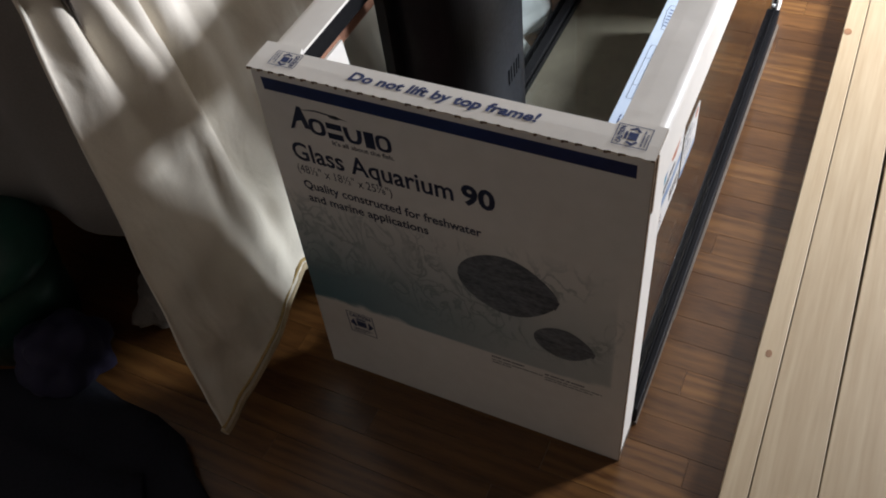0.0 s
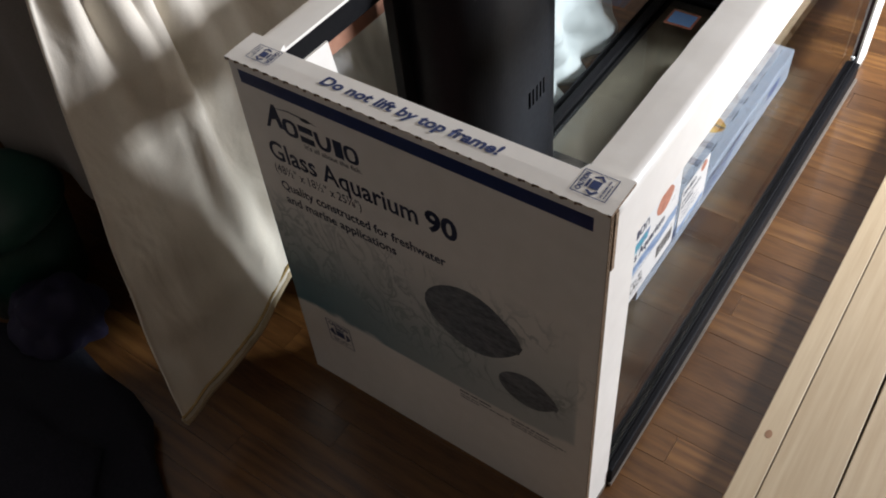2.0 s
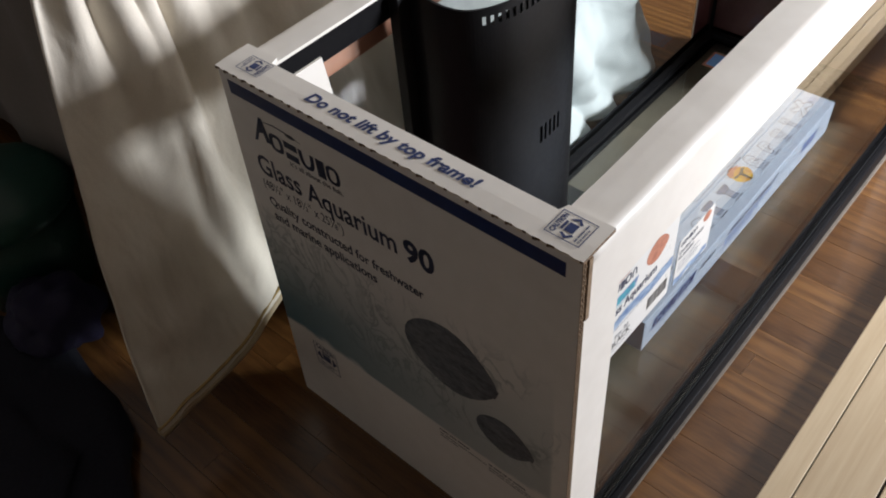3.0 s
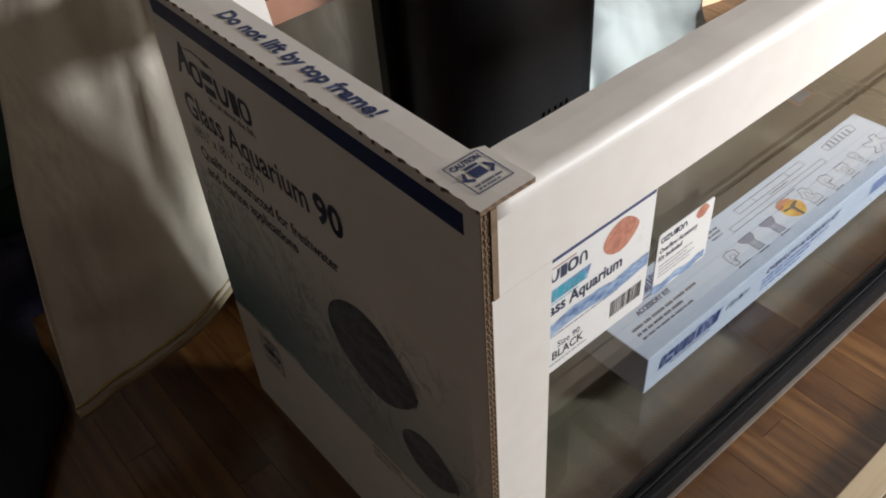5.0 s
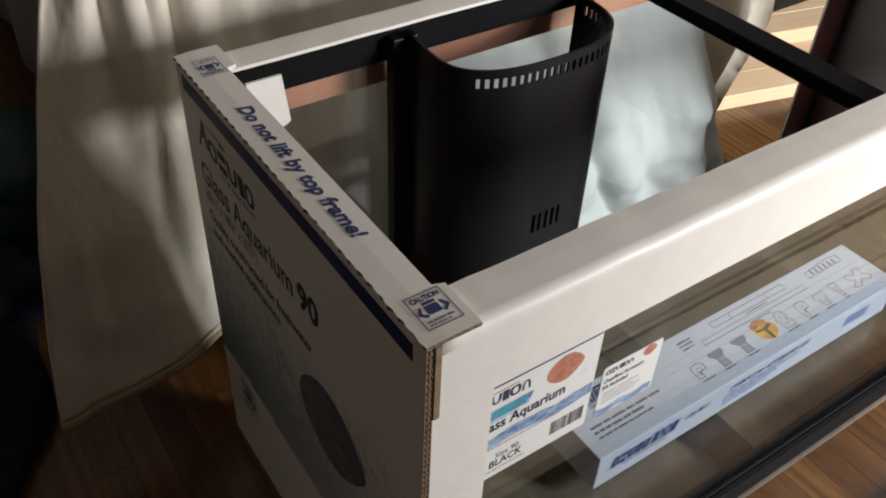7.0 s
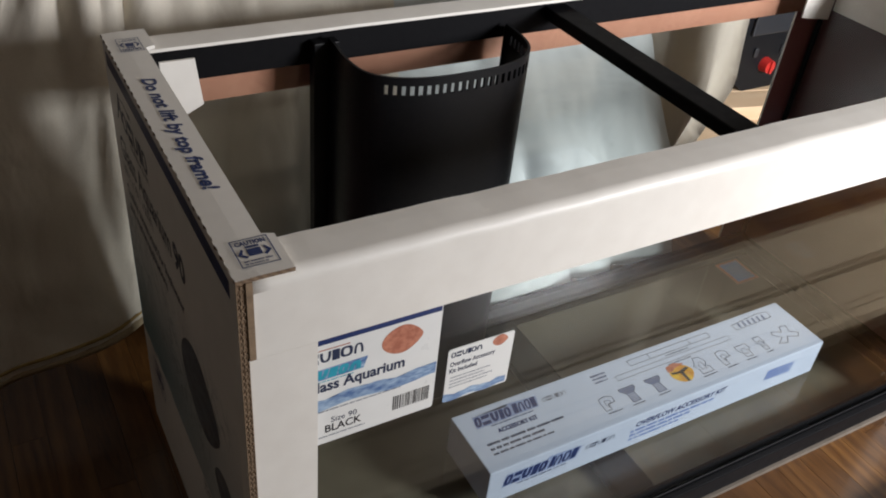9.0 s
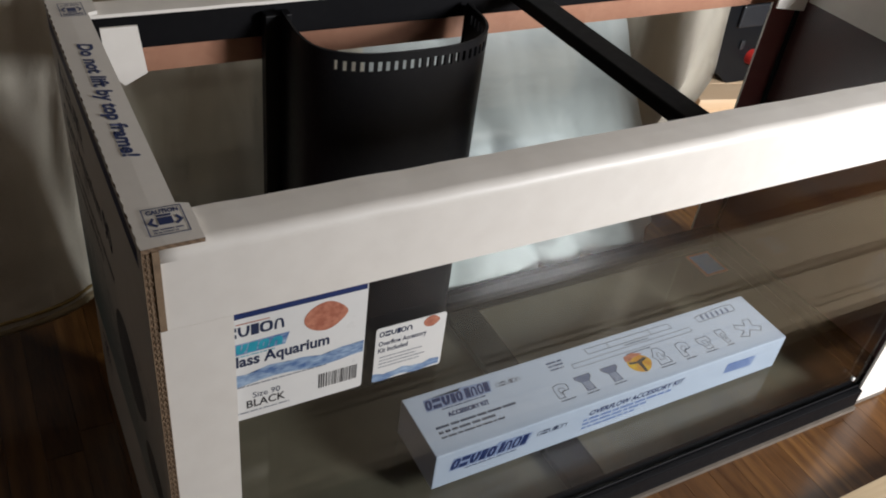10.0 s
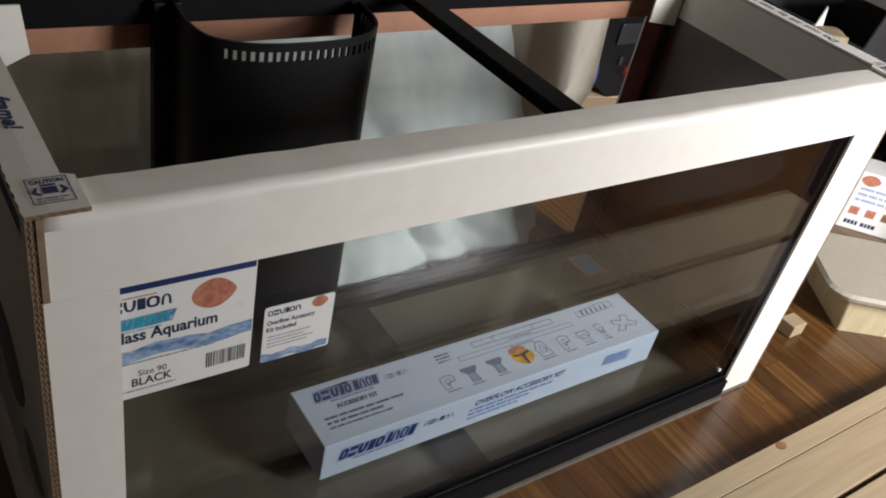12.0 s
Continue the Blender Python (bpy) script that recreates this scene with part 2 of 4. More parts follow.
PINE_WARM = mat("warm_pine", (0.80, 0.60, 0.41), (0.68, 0.46, 0.28), 3.5, 0.55, 0.05, stretch=(0.7, 14, 14), fine=12, vary=0.08)
PINE = mat("pine_board", (0.43, 0.335, 0.215), (0.34, 0.25, 0.148), 3.5, 0.55, 0.05, stretch=(0.7, 14, 14), fine=12, vary=0.08)
PALE_WOOD = mat("pale_grained_side", (0.62, 0.53, 0.35), (0.50, 0.40, 0.24), 5, 0.6, 0.05, stretch=(8, 8, 1), fine=14)
KNOT = mat("pine_knot", (0.30, 0.15, 0.07), (0.16, 0.08, 0.04), 40, 0.6, 0.05)
# unseen walls: three kept dark, the west one pale and warm, to steer bounced light
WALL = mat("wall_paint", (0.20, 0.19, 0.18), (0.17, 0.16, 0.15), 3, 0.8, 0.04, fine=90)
BOUNCE_WALL = mat("bounce_wall_paint", (0.80, 0.735, 0.65), (0.75, 0.69, 0.61), 3, 0.8, 0.04, fine=90)
CEIL = mat("ceiling_paint", (0.70, 0.655, 0.59), (0.66, 0.615, 0.55), 3, 0.9, 0.04, fine=90)
DARK_PLASTIC = mat("dark_case_plastic", (0.006, 0.007, 0.009), (0.009, 0.010, 0.012), 10, 0.4, 0.03, spec=0.15)
GREY_PLASTIC = mat("dark_grey_plastic", (0.025, 0.027, 0.032), (0.018, 0.02, 0.025), 10, 0.4, 0.02)
RED_PLASTIC = mat("red_plastic", (0.55, 0.03, 0.025), (0.42, 0.02, 0.02), 10, 0.35, 0)
NAVY_PLASTIC = mat("navy_plastic", (0.01, 0.016, 0.06), (0.008, 0.012, 0.04), 10, 0.5, 0)
BLUE_PLASTIC = mat("blue_plastic", (0.01, 0.035, 0.35), (0.01, 0.03, 0.25), 10, 0.4, 0)
GREEN_PLASTIC = mat("dark_green_plastic", (0.01, 0.06, 0.045), (0.008, 0.045, 0.035), 10, 0.4, 0.02)
BLACK_CLOTH = mat("black_cloth", (0.012, 0.013, 0.02), (0.02, 0.021, 0.03), 10, 0.9, 0.08, fine=200, spec=0.2)
PURPLE = mat("purple_cloth", (0.012, 0.009, 0.042), (0.008, 0.007, 0.028), 10, 0.8, 0.05)
CREAM_PLASTIC = mat("cream_plastic", (0.47, 0.43, 0.35), (0.40, 0.36, 0.29), 5, 0.5, 0.03)
DARK_WOOD = mat("dark_stained_wood", (0.06, 0.022, 0.018), (0.035, 0.012, 0.01), 5, 0.4, 0.04, stretch=(2, 2, 8))
MATTRESS = mat("mattress_cloth", (0.4, 0.38, 0.36), None, 6, 0.9, 0.05)


# ---- building helpers ----
def part(name, bm, material, parent=None, label="", smooth=False):
    """Links a bmesh, built in world metres, as one mesh object under a thing or a part."""
    me = bpy.data.meshes.new(name)
    bmesh.ops.recalc_face_normals(bm, faces=bm.faces)
    base = Vector((0, 0, 0))
    o = parent
    while o is not None:
        base += o.location
        o = o.parent
    bmesh.ops.translate(bm, verts=bm.verts, vec=-base)
    bm.to_mesh(me)
    bm.free()
    for m in (material if isinstance(material, (list, tuple)) else [material]):
        me.materials.append(m)
    if smooth:
        me.polygons.foreach_set("use_smooth", [True] * len(me.polygons))
    ob = new(name, me)
    ob.parent = parent
    if label:
        tagged(ob, label)
    return ob


def thing(name, at, label, category, group="", kind=""):
    ob = new(name)
    ob.empty_display_size = 0.05
    ob.location = at
    return tagged(ob, label, category, group, kind)


def box(x0, x1, y0, y1, z0, z1, bevel=0.0, seg=2, bm=None):
    fresh = bmesh.new()
    m = Matrix.LocRotScale(((x0 + x1) / 2, (y0 + y1) / 2, (z0 + z1) / 2), None, (abs(x1 - x0), abs(y1 - y0), abs(z1 - z0)))
    bmesh.ops.create_cube(fresh, size=1, matrix=m)
    if bevel:
        bmesh.ops.bevel(fresh, geom=fresh.edges[:], offset=bevel, segments=seg, affect='EDGES', profile=0.5)
    if bm is None:
        return fresh
    return join(bm, fresh)


def join(bm, other):
    me = bpy.data.meshes.new("tmp")
    other.to_mesh(me)
    other.free()
    bm.from_mesh(me)
    bpy.data.meshes.remove(me)
    return bm


def prism(points, a, b, axis):
    """A flat outline of 2D points, pushed from a to b along an axis."""
    def put(p, v):
        return {"x": (v, p[0], p[1]), "y": (p[0], v, p[1]), "z": (p[0], p[1], v)}[axis]
    bm = bmesh.new()
    lo = [bm.verts.new(put(p, a)) for p in points]
    hi = [bm.verts.new(put(p, b)) for p in points]
    bm.faces.new(lo)
    bm.faces.new(hi)
    k = len(points)
    for i in range(k):
        bm.faces.new((lo[i], lo[(i + 1) % k], hi[(i + 1) % k], hi[i]))
    return bm


def tube(points, r, sides=8, bm=None):
    bm = bm or bmesh.new()
    rings = []
    pts = [Vector(p) for p in points]
    for i, p in enumerate(pts):
        d = (pts[min(i + 1, len(pts) - 1)] - pts[max(i - 1, 0)]).normalized()
        u = d.cross(Vector((0.3, 0.2, 1))).normalized()
        v = d.cross(u)
        rings.append([bm.verts.new(p + r * (u * math.cos(k * math.tau / sides) + v * math.sin(k * math.tau / sides))) for k in range(sides)])
    for a, b in zip(rings, rings[1:]):
        for k in range(sides):
            bm.faces.new((a[k], a[(k + 1) % sides], b[(k + 1) % sides], b[k]))
    bm.faces.new(rings[0])
    bm.faces.new(rings[-1])
    return bm


FACES = {  # print frames: right and up of a printed side
    "end": (Vector((0, -1, 0)), Vector((0, 0, 1))),
    "top_near": (Vector((0, -1, 0)), Vector((1, 0, 0))),
    "top_far": (Vector((0, 1, 0)), Vector((-1, 0, 0))),
    "front": (Vector((1, 0, 0)), Vector((0, 0, 1))),
    "flat": (Vector((1, 0, 0)), Vector((0, 1, 0))),
    "flat_back": (Vector((-1, 0, 0)), Vector((0, -1, 0))),
}


def lettering(s, face, at, height, width, material, parent, bold=0.0, lift=0.0002, name="lettering", slant=0.0):
    """Printed words: at is the left end of the base line, height that of a capital, width the whole length."""
    right, up = FACES[face]
    cu = bpy.data.curves.new("tmp", 'FONT')
    cu.body, cu.size, cu.offset, cu.resolution_u, cu.shear = s, 1.0, bold, 3, slant
    ob = new("tmp", cu)
    bpy.context.view_layer.update()
    me = bpy.data.meshes.new_from_object(ob.evaluated_get(bpy.context.evaluated_depsgraph_get()))
    bpy.data.objects.remove(ob)
    bpy.data.curves.remove(cu)
    bm = bmesh.new()
    bm.from_mesh(me)
    bpy.data.meshes.remove(me)
    xs = [v.co.x for v in bm.verts]
    lo, hi = min(xs), max(xs)
    sx, sy = width / (hi - lo), height / 0.69
    n = right.cross(up)
    for v in bm.verts:
        v.co = Vector(at) + right * ((v.co.x - lo) * sx) + up * (v.co.y * sy) + n * lift
    return part(name, bm, material, parent)


def patch(face, at, outline, material, parent, name="print_shape", lift=0.0002):
    """A printed flat shape: its outline in (right, up) metres from at."""
    right, up = FACES[face]
    n = right.cross(up)
    bm = bmesh.new()
    vs = [bm.verts.new(Vector(at) + right * a + up * b + n * lift) for a, b in outline]
    bm.faces.new(vs)
    bmesh.ops.triangulate(bm, faces=bm.faces[:])
    return part(name, bm, material, parent)


def bars(face, at, rows, material, parent, name="fine_print", lift=0.0002):
    """Lines of writing too small to read: (right, up, length, height) bars broken into words."""
    right, up = FACES[face]
    n = right.cross(up)
    rnd = random.Random(len(rows) * 31 + int(at[0] * 1000) + int(at[1] * 777))
    bm = bmesh.new()
    for a, b, w, h in rows:
        x = a
        left = rnd.randint(2, 7)
        while x < a + w - h * 0.3:
            k = h * rnd.uniform(0.42, 0.72)
            tall = h * 0.8
            o = Vector(at) + right * x + up * b + n * lift
            q = [bm.verts.new(o + right * i + up * j) for i, j in ((0, 0), (k, 0), (k, tall), (0, tall))]
            bm.faces.new(q)
            left -= 1
            x += k + h * (0.14 if left else 0.6)
            left = left or rnd.randint(2, 7)
    return part(name, bm, material, parent)


def rect(w, h, x=0.0, y=0.0):
    return [(x, y), (x + w, y), (x + w, y + h), (x, y + h)]


def ring(face, at, w, h, t, material, parent, name="print_outline"):
    right, up = FACES[face]
    n = right.cross(up)
    bm = bmesh.new()
    o = [Vector(at) + right * a + up * b + n * 0.00025 for a, b in rect(w, h)]
    i = [Vector(at) + right * a + up * b + n * 0.00025 for a, b in rect(w - 2 * t, h - 2 * t, t, t)]
    ov, iv = [bm.verts.new(v) for v in o], [bm.verts.new(v) for v in i]
    for k in range(4):
        bm.faces.new((ov[k], ov[(k + 1) % 4], iv[(k + 1) % 4], iv[k]))
    return part(name, bm, material, parent)


def oval(w, h, tail=0.18, k=28):
    """A plain leaf-like oval with a blunt end."""
    pts = []
    for i in range(k):
        a = i * math.tau / k
        x, y = -math.cos(a), math.sin(a)
        x = x * (1 + 0.06 * math.cos(2 * a))
        pts.append((w / 2 * x, h / 2 * y * (1 - tail * max(0, x) ** 2)))
    return pts


def mark(face, at, w, h, n, material, parent, seed, shear=0.0, weight=0.24, name="logo_shape"):
    """A maker's mark as a row of plain abstract shapes: rings, uprights, stacked bars, slabs."""
    right, up = FACES[face]
    nn = right.cross(up)
    rnd = random.Random(seed)
    kinds = ["ring", "bars", "bowl", "slab", "ring", "arch", "ring"][:n] if n > 4 else ["slab", "arch", "ring", "slab"][:n]
    widths = [rnd.uniform(0.8, 1.25) * (0.6 if k == "slab" else 1.0) for k in kinds]
    k0 = w / sum(widths)
    bm = bmesh.new()

    def face_of(pts):
        bm.faces.new([bm.verts.new(Vector(at) + right * (a + shear * b) + up * b + nn * 0.00025) for a, b in pts])

    x = 0.0
    for kind, ww in zip(kinds, widths):
        cw = ww * k0 * 0.90
        t = weight * min(h, cw)
        if kind in ("ring", "bowl", "arch"):
            prev = None
            first, last = {"ring": (0, 24), "bowl": (12, 24), "arch": (0, 12)}[kind]
            reach, mid = (h / 2, h / 2) if kind == "ring" else (h * 0.95, h * 0.97 if kind == "bowl" else 0.0)
            for i in range(first, last + 1):
                c, s = math.cos(i * math.tau / 24), math.sin(i * math.tau / 24)
                c, s = math.copysign(abs(c) ** 0.7, c), math.copysign(abs(s) ** 0.7, s)
                cur = ((x + cw / 2 + c * cw / 2, mid + s * reach), (x + cw / 2 + c * (cw / 2 - t), mid + s * (reach - t * 0.85)))
                if prev:
                    face_of((prev[0], cur[0], cur[1], prev[1]))
                prev = cur
        elif kind == "bars":
            face_of(rect(cw, h * 0.36, x, 0))
            face_of(rect(cw, h * 0.36, x, h * 0.62))
        else:
            face_of(rect(cw, h * 1.0, x, 0))
        x += ww * k0
    return part(name, bm, material, parent)


def drawn(face, at, outline, t, material, parent, name="drawn_fitting"):
    """A line drawing: the outline's edges as thin strokes."""
    right, up = FACES[face]
    nn = right.cross(up)
    bm = bmesh.new()
    k = len(outline)
    for i in range(k):
        a, b = Vector(outline[i]), Vector(outline[(i + 1) % k])
        d = (b - a).normalized() * t / 2
        s = Vector((-d.y, d.x))
        bm.faces.new([bm.verts.new(Vector(at) + right * q.x + up * q.y + nn * (0.00022 + 0.00001 * (i % 3))) for q in (a - d - s, b + d - s, b + d + s, a - d + s)])
    return part(name, bm, material, parent)


# ---- the room ----
RX0, RX1, RY0, RY1, RH = -1.85, 3.5, -1.64, 2.7, 2.45
WX0, WX1, WZ0, WZ1 = 1.40, 2.20, 0.81, 1.53


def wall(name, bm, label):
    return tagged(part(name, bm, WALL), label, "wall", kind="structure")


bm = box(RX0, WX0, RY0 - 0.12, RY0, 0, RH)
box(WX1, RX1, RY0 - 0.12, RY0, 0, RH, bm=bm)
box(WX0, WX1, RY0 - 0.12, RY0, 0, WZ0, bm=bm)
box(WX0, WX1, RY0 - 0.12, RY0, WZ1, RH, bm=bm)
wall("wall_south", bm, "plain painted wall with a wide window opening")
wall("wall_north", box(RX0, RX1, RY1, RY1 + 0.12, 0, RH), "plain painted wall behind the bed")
# out of view; a reflector that fills the near end panel with warm light
tagged(part("wall_west", box(RX0 - 0.12, RX0, RY0 - 0.12, RY1 + 0.12, 0, RH), BOUNCE_WALL), "unseen pale wall added to bounce window light onto the end panel", "wall", kind="structure")
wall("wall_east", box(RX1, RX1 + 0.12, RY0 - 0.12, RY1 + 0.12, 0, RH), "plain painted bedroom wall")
tagged(part("ceiling", box(RX0, RX1, RY0, RY1, RH, RH + 0.1), CEIL), "plain off-white painted ceiling", "ceiling", kind="structure")
win = thing("window_1", (1.80, RY0, WZ0), "white painted window frame with two panes", "window", kind="structure")
bm = box(WX0, WX0 + 0.05, RY0 - 0.10, RY0 - 0.05, WZ0, WZ1)
box(WX1 - 0.05, WX1, RY0 - 0.10, RY0 - 0.05, WZ0, WZ1, bm=bm)
box(WX0, WX1, RY0 - 0.099, RY0 - 0.051, WZ0, WZ0 + 0.05, bm=bm)
box(WX0, WX1, RY0 - 0.099, RY0 - 0.051, WZ1 - 0.05, WZ1, bm=bm)
part("window_frame", bm, WHITE_CARD, win)
part("window_sill", box(WX0 - 0.05, WX1 + 0.05, RY0, RY0 + 0.06, WZ0 - 0.03, WZ0 - 0.002, 0.004), WHITE_CARD, win)

# ---- floor: a dark bed under narrow oak strips that run across the tank ----
floor = part("floor", box(RX0, RX1, RY0, RY1, -0.05, -0.006), SUBFLOOR)
tagged(floor, "worn reddish-brown oak strip floor", "floor", kind="structure")

# ---- the aquarium ----
L, W, H = 1.240, 0.478, 0.644
tank = thing("aquarium", (L / 2, W / 2, 0.0), "large rectangular glass aquarium with black plastic rims, new in its packing", "aquarium")


def pane(name, *b):
    ob = part(name, box(*b), GLASS, tank, "clear glass pane")
    return ob


pane("front_pane", 0.016, 1.224, 0.0075, 0.0155, 0.037, 0.628)
pane("back_pane", 0.016, 1.224, 0.4605, 0.4685, 0.037, 0.628)
pane("end_pane", 0.0110, 0.0155, 0.0075, 0.4685, 0.037, 0.628)
pane("end_pane", 1.2245, 1.2325, 0.0075, 0.4685, 0.037, 0.628)
pane("bottom_pane", 0.012, 1.231, 0.009, 0.467, 0.028, 0.0365)


def rim(name, z0, z1, inner):
    bm = box(0.0078, 1.2353, 0.0047, 0.0072, z0, z1, 0.0008, 1)
    box(0.0078, 1.2353, 0.4708, 0.4733, z0, z1, 0.0008, 1, bm=bm)
    box(0.0078, 0.0105, 0.0047, 0.4733, z0, z1, 0.0008, 1, bm=bm)
    box(1.2328, 1.2353, 0.0047, 0.4733, z0, z1, 0.0008, 1, bm=bm)
    i0, i1 = inner
    box(0.016, 1.224, 0.0158, 0.034 if i0 > 0.3 else 0.024, i0, i1, 0.002, 2, bm=bm)
    box(0.016, 1.224, 0.450 if i0 > 0.3 else 0.442, 0.4602, i0, i1, 0.002, 2, bm=bm)
    box(0.0158, 0.034, 0.03, 0.448, i0, i1, 0.002, 2, bm=bm)
    box(1.206, 1.2242, 0.03, 0.448, i0, i1, 0.002, 2, bm=bm)
    return bm


bm = rim("top", 0.592, 0.6340, (0.588, 0.6335))
box(0.0078, 1.2353, 0.0047, 0.030, 0.629, 0.6355, bm=bm)
box(0.0078, 1.2353, 0.448, 0.4733, 0.629, 0.6355, bm=bm)
part("top_rim", bm, FRAME_PLASTIC, tank)
bm = rim("bottom", 0.0108, 0.049, (0.037, 0.049))
box(0.0685, 1.1485, -0.0065, 0.0046, 0.0085, 0.046, 0.002, bm=bm)
box(0.0085, 1.2345, 0.0075, 0.034, 0.0112, 0.0275, bm=bm)
box(0.0085, 1.2345, 0.442, 0.4705, 0.0112, 0.0275, bm=bm)
part("bottom_rim", bm, FRAME_PLASTIC, tank)
brace = part("center_brace", box(0.592, 0.629, 0.034, 0.450, 0.609, 0.627, 0.002), FRAME_PLASTIC, tank)
part("bottom_brace", box(0.568, 0.630, 0.036, 0.440, 0.0112, 0.0275, 0.002), FRAME_PLASTIC, tank, "black cross brace under the tank floor")
# dark silicone in the upright corners
for sx in (0.0158, 1.2163):
    for sy in (0.0158, 0.4525):
        part("silicone_bead", box(sx, sx + 0.008, sy, sy + 0.008, 0.054, 0.583, 0.003), BLACK_PLASTIC, tank)

# overflow: a bowed black tower against the back pane, slotted near its top and its middle
def overflow_profile():
    """Plan of the bowed wall at even steps, from its left wing round to its right edge."""
    dense = []
    for k in range(801):
        a = math.pi * (1.0 - k / 800)
        c, s = math.cos(a), math.sin(a)
        dense.append(Vector((0.393 + 0.134 * math.copysign(abs(c) ** 0.75, c), 0.440 - 0.120 * abs(s) ** 0.62, 0)))
    run = [0.0]
    for a, b in zip(dense, dense[1:]):
        run.append(run[-1] + (b - a).length)
    return [dense[min(range(801), key=lambda q: abs(run[q] - run[-1] * k / 80))] for k in range(81)]


def overflow_wall():
    bm = bmesh.new()
    th = 0.0035
    pts = overflow_profile()
    mid = Vector((0.393, 0.44, 0))
    inn = [p + (mid - p).normalized() * th for p in pts]
    levels = [0.037, 0.352, 0.382, 0.5880, 0.6015, 0.612]

    def brim(k):
        """The top edge sweeps up to the rim beside the left wing."""
        f = max(0.0, 1 - k / 17)
        return 0.612 + 0.014 * f * f * (3 - 2 * f)

    for k in range(80):
        for i, (z0, z1) in enumerate(zip(levels, levels[1:])):
            if i == 3 and 20 <= k <= 76 and k % 2 == 0:
                continue
            if i == 1 and 38 <= k <= 46 and k % 2 == 0:
                continue
            ends = (pts[k], k), (pts[k + 1], k + 1), (inn[k + 1], k + 1), (inn[k], k)
            q = [bm.verts.new(Vector((p.x, p.y, brim(e) if z == 0.612 else z))) for z in (z0, z1) for p, e in ends]
            for f in ((0, 1, 2, 3), (4, 5, 6, 7), (0, 1, 5, 4), (1, 2, 6, 5), (2, 3, 7, 6), (3, 0, 4, 7)):
                bm.faces.new([q[j] for j in f])
    bmesh.ops.remove_doubles(bm, verts=bm.verts, dist=1e-5)
    return bm


tower = part("overflow_tower", overflow_wall(), BLACK_PLASTIC, tank, "bowed black plastic overflow with narrow slots")
# added panel inside the tower, its height set to dim the left slots
part("slot_dimmer", box(0.276, 0.520, 0.430, 0.436, 0.037, 0.495, 0.002), BLACK_PLASTIC, tower)
part("wing", box(0.238, 0.272, 0.432, 0.4490, 0.037, 0.622, 0.0015), BLACK_PLASTIC, tower)
part("wing", box(0.522, 0.536, 0.436, 0.4415, 0.037, 0.608, 0.0015), BLACK_PLASTIC, tower)

# two paper labels on the front pane
def front_label(x0, x1, z0, z1, name, label):
    pts = []
    r = 0.003
    for cx, cz, a0 in ((x1 - r, z1 - r, 0), (x0 + r, z1 - r, 90), (x0 + r, z0 + r, 180), (x1 - r, z0 + r, 270)):
        for k in range(5):
            a = radians(a0 + 22.5 * k)
            pts.append((cx + r * math.cos(a), cz + r * math.sin(a)))
    return part(name, prism(pts, 0.0066, 0.0073, "y"), LABEL, tank, label)


def wavy(w, h, amp, n=24, phase=0.0, lift=0.0):
    top = [(w * i / n, h + lift * i / n + amp * math.sin(i * 0.55 + phase) + amp * 0.5 * math.sin(i * 1.3)) for i in range(n + 1)]
    bot = [(w * i / n, lift * i / n + amp * math.sin(i * 0.5 + phase + 1)) for i in range(n, -1, -1)]
    return bot[::-1] + top[::-1]


big = front_label(0.020, 0.1925, 0.420, 0.5555, "label", "white paper label with blue waves and a coral oval")
FY = 0.0066
patch("front", (0.020, FY, 0.5475), rect(0.1715, 0.0075), NAVY, big, "label_stripe")
mark("front", (0.048, FY, 0.526), 0.066, 0.0125, 6, INK, big, 3)
patch("front", (0.070, FY, 0.5405), rect(0.030, 0.0012), CORAL_INK, big, "logo_stroke")
patch("front", (0.040, FY, 0.5045), [(0, 0), (0.074, 0.001), (0.078, 0.0145), (0.003, 0.0135)], WAVE_INK, big, "logo_block", 0.00015)
mark("front", (0.042, FY, 0.506), 0.070, 0.0115, 6, TEAL_INK, big, 9, 0.2, 0.42)
bars("front", (0.052, FY, 0.5022), [(0.0, 0.0, 0.052, 0.0016)], TEAL_INK, big)
lettering("Glass Aquarium", "front", (0.0570, FY, 0.4905), 0.0125, 0.0995, INK, big, 0.028)
patch("front", (0.0205, FY, 0.4665), wavy(0.171, 0.015, 0.002, phase=1), WAVE_INK, big, "label_wave")
bars("front", (0.055, FY, 0.4635), [(0.0, 0.0, 0.10, 0.0018)], GREY_INK, big)
lettering("Size 90", "front", (0.083, FY, 0.4465), 0.007, 0.026, INK, big)
lettering("BLACK", "front", (0.077, FY, 0.4345), 0.0095, 0.037, BLACK_INK, big, 0.015)
bars("front", (0.066, FY, 0.4285), [(0.0, 0.0, 0.052, 0.0018)], GREY_INK, big)
bm = bmesh.new()
rnd = random.Random(5)
bx = 0.147
while bx < 0.1855:
    bw = rnd.choice((0.0006, 0.0009, 0.0014))
    q = [bm.verts.new((a, FY - 0.0002, z)) for a, z in ((bx, 0.434), (bx + bw, 0.434), (bx + bw, 0.453), (bx, 0.453))]
    bm.faces.new(q)
    bx += bw + rnd.choice((0.0006, 0.0009, 0.0013))
tagged(part("barcode", bm, BLACK_INK, big), kind="stuff")
patch("front", (0.1525, FY, 0.5265), oval(0.040, 0.0345, 0.3), CORAL_INK, big, "coral_oval")

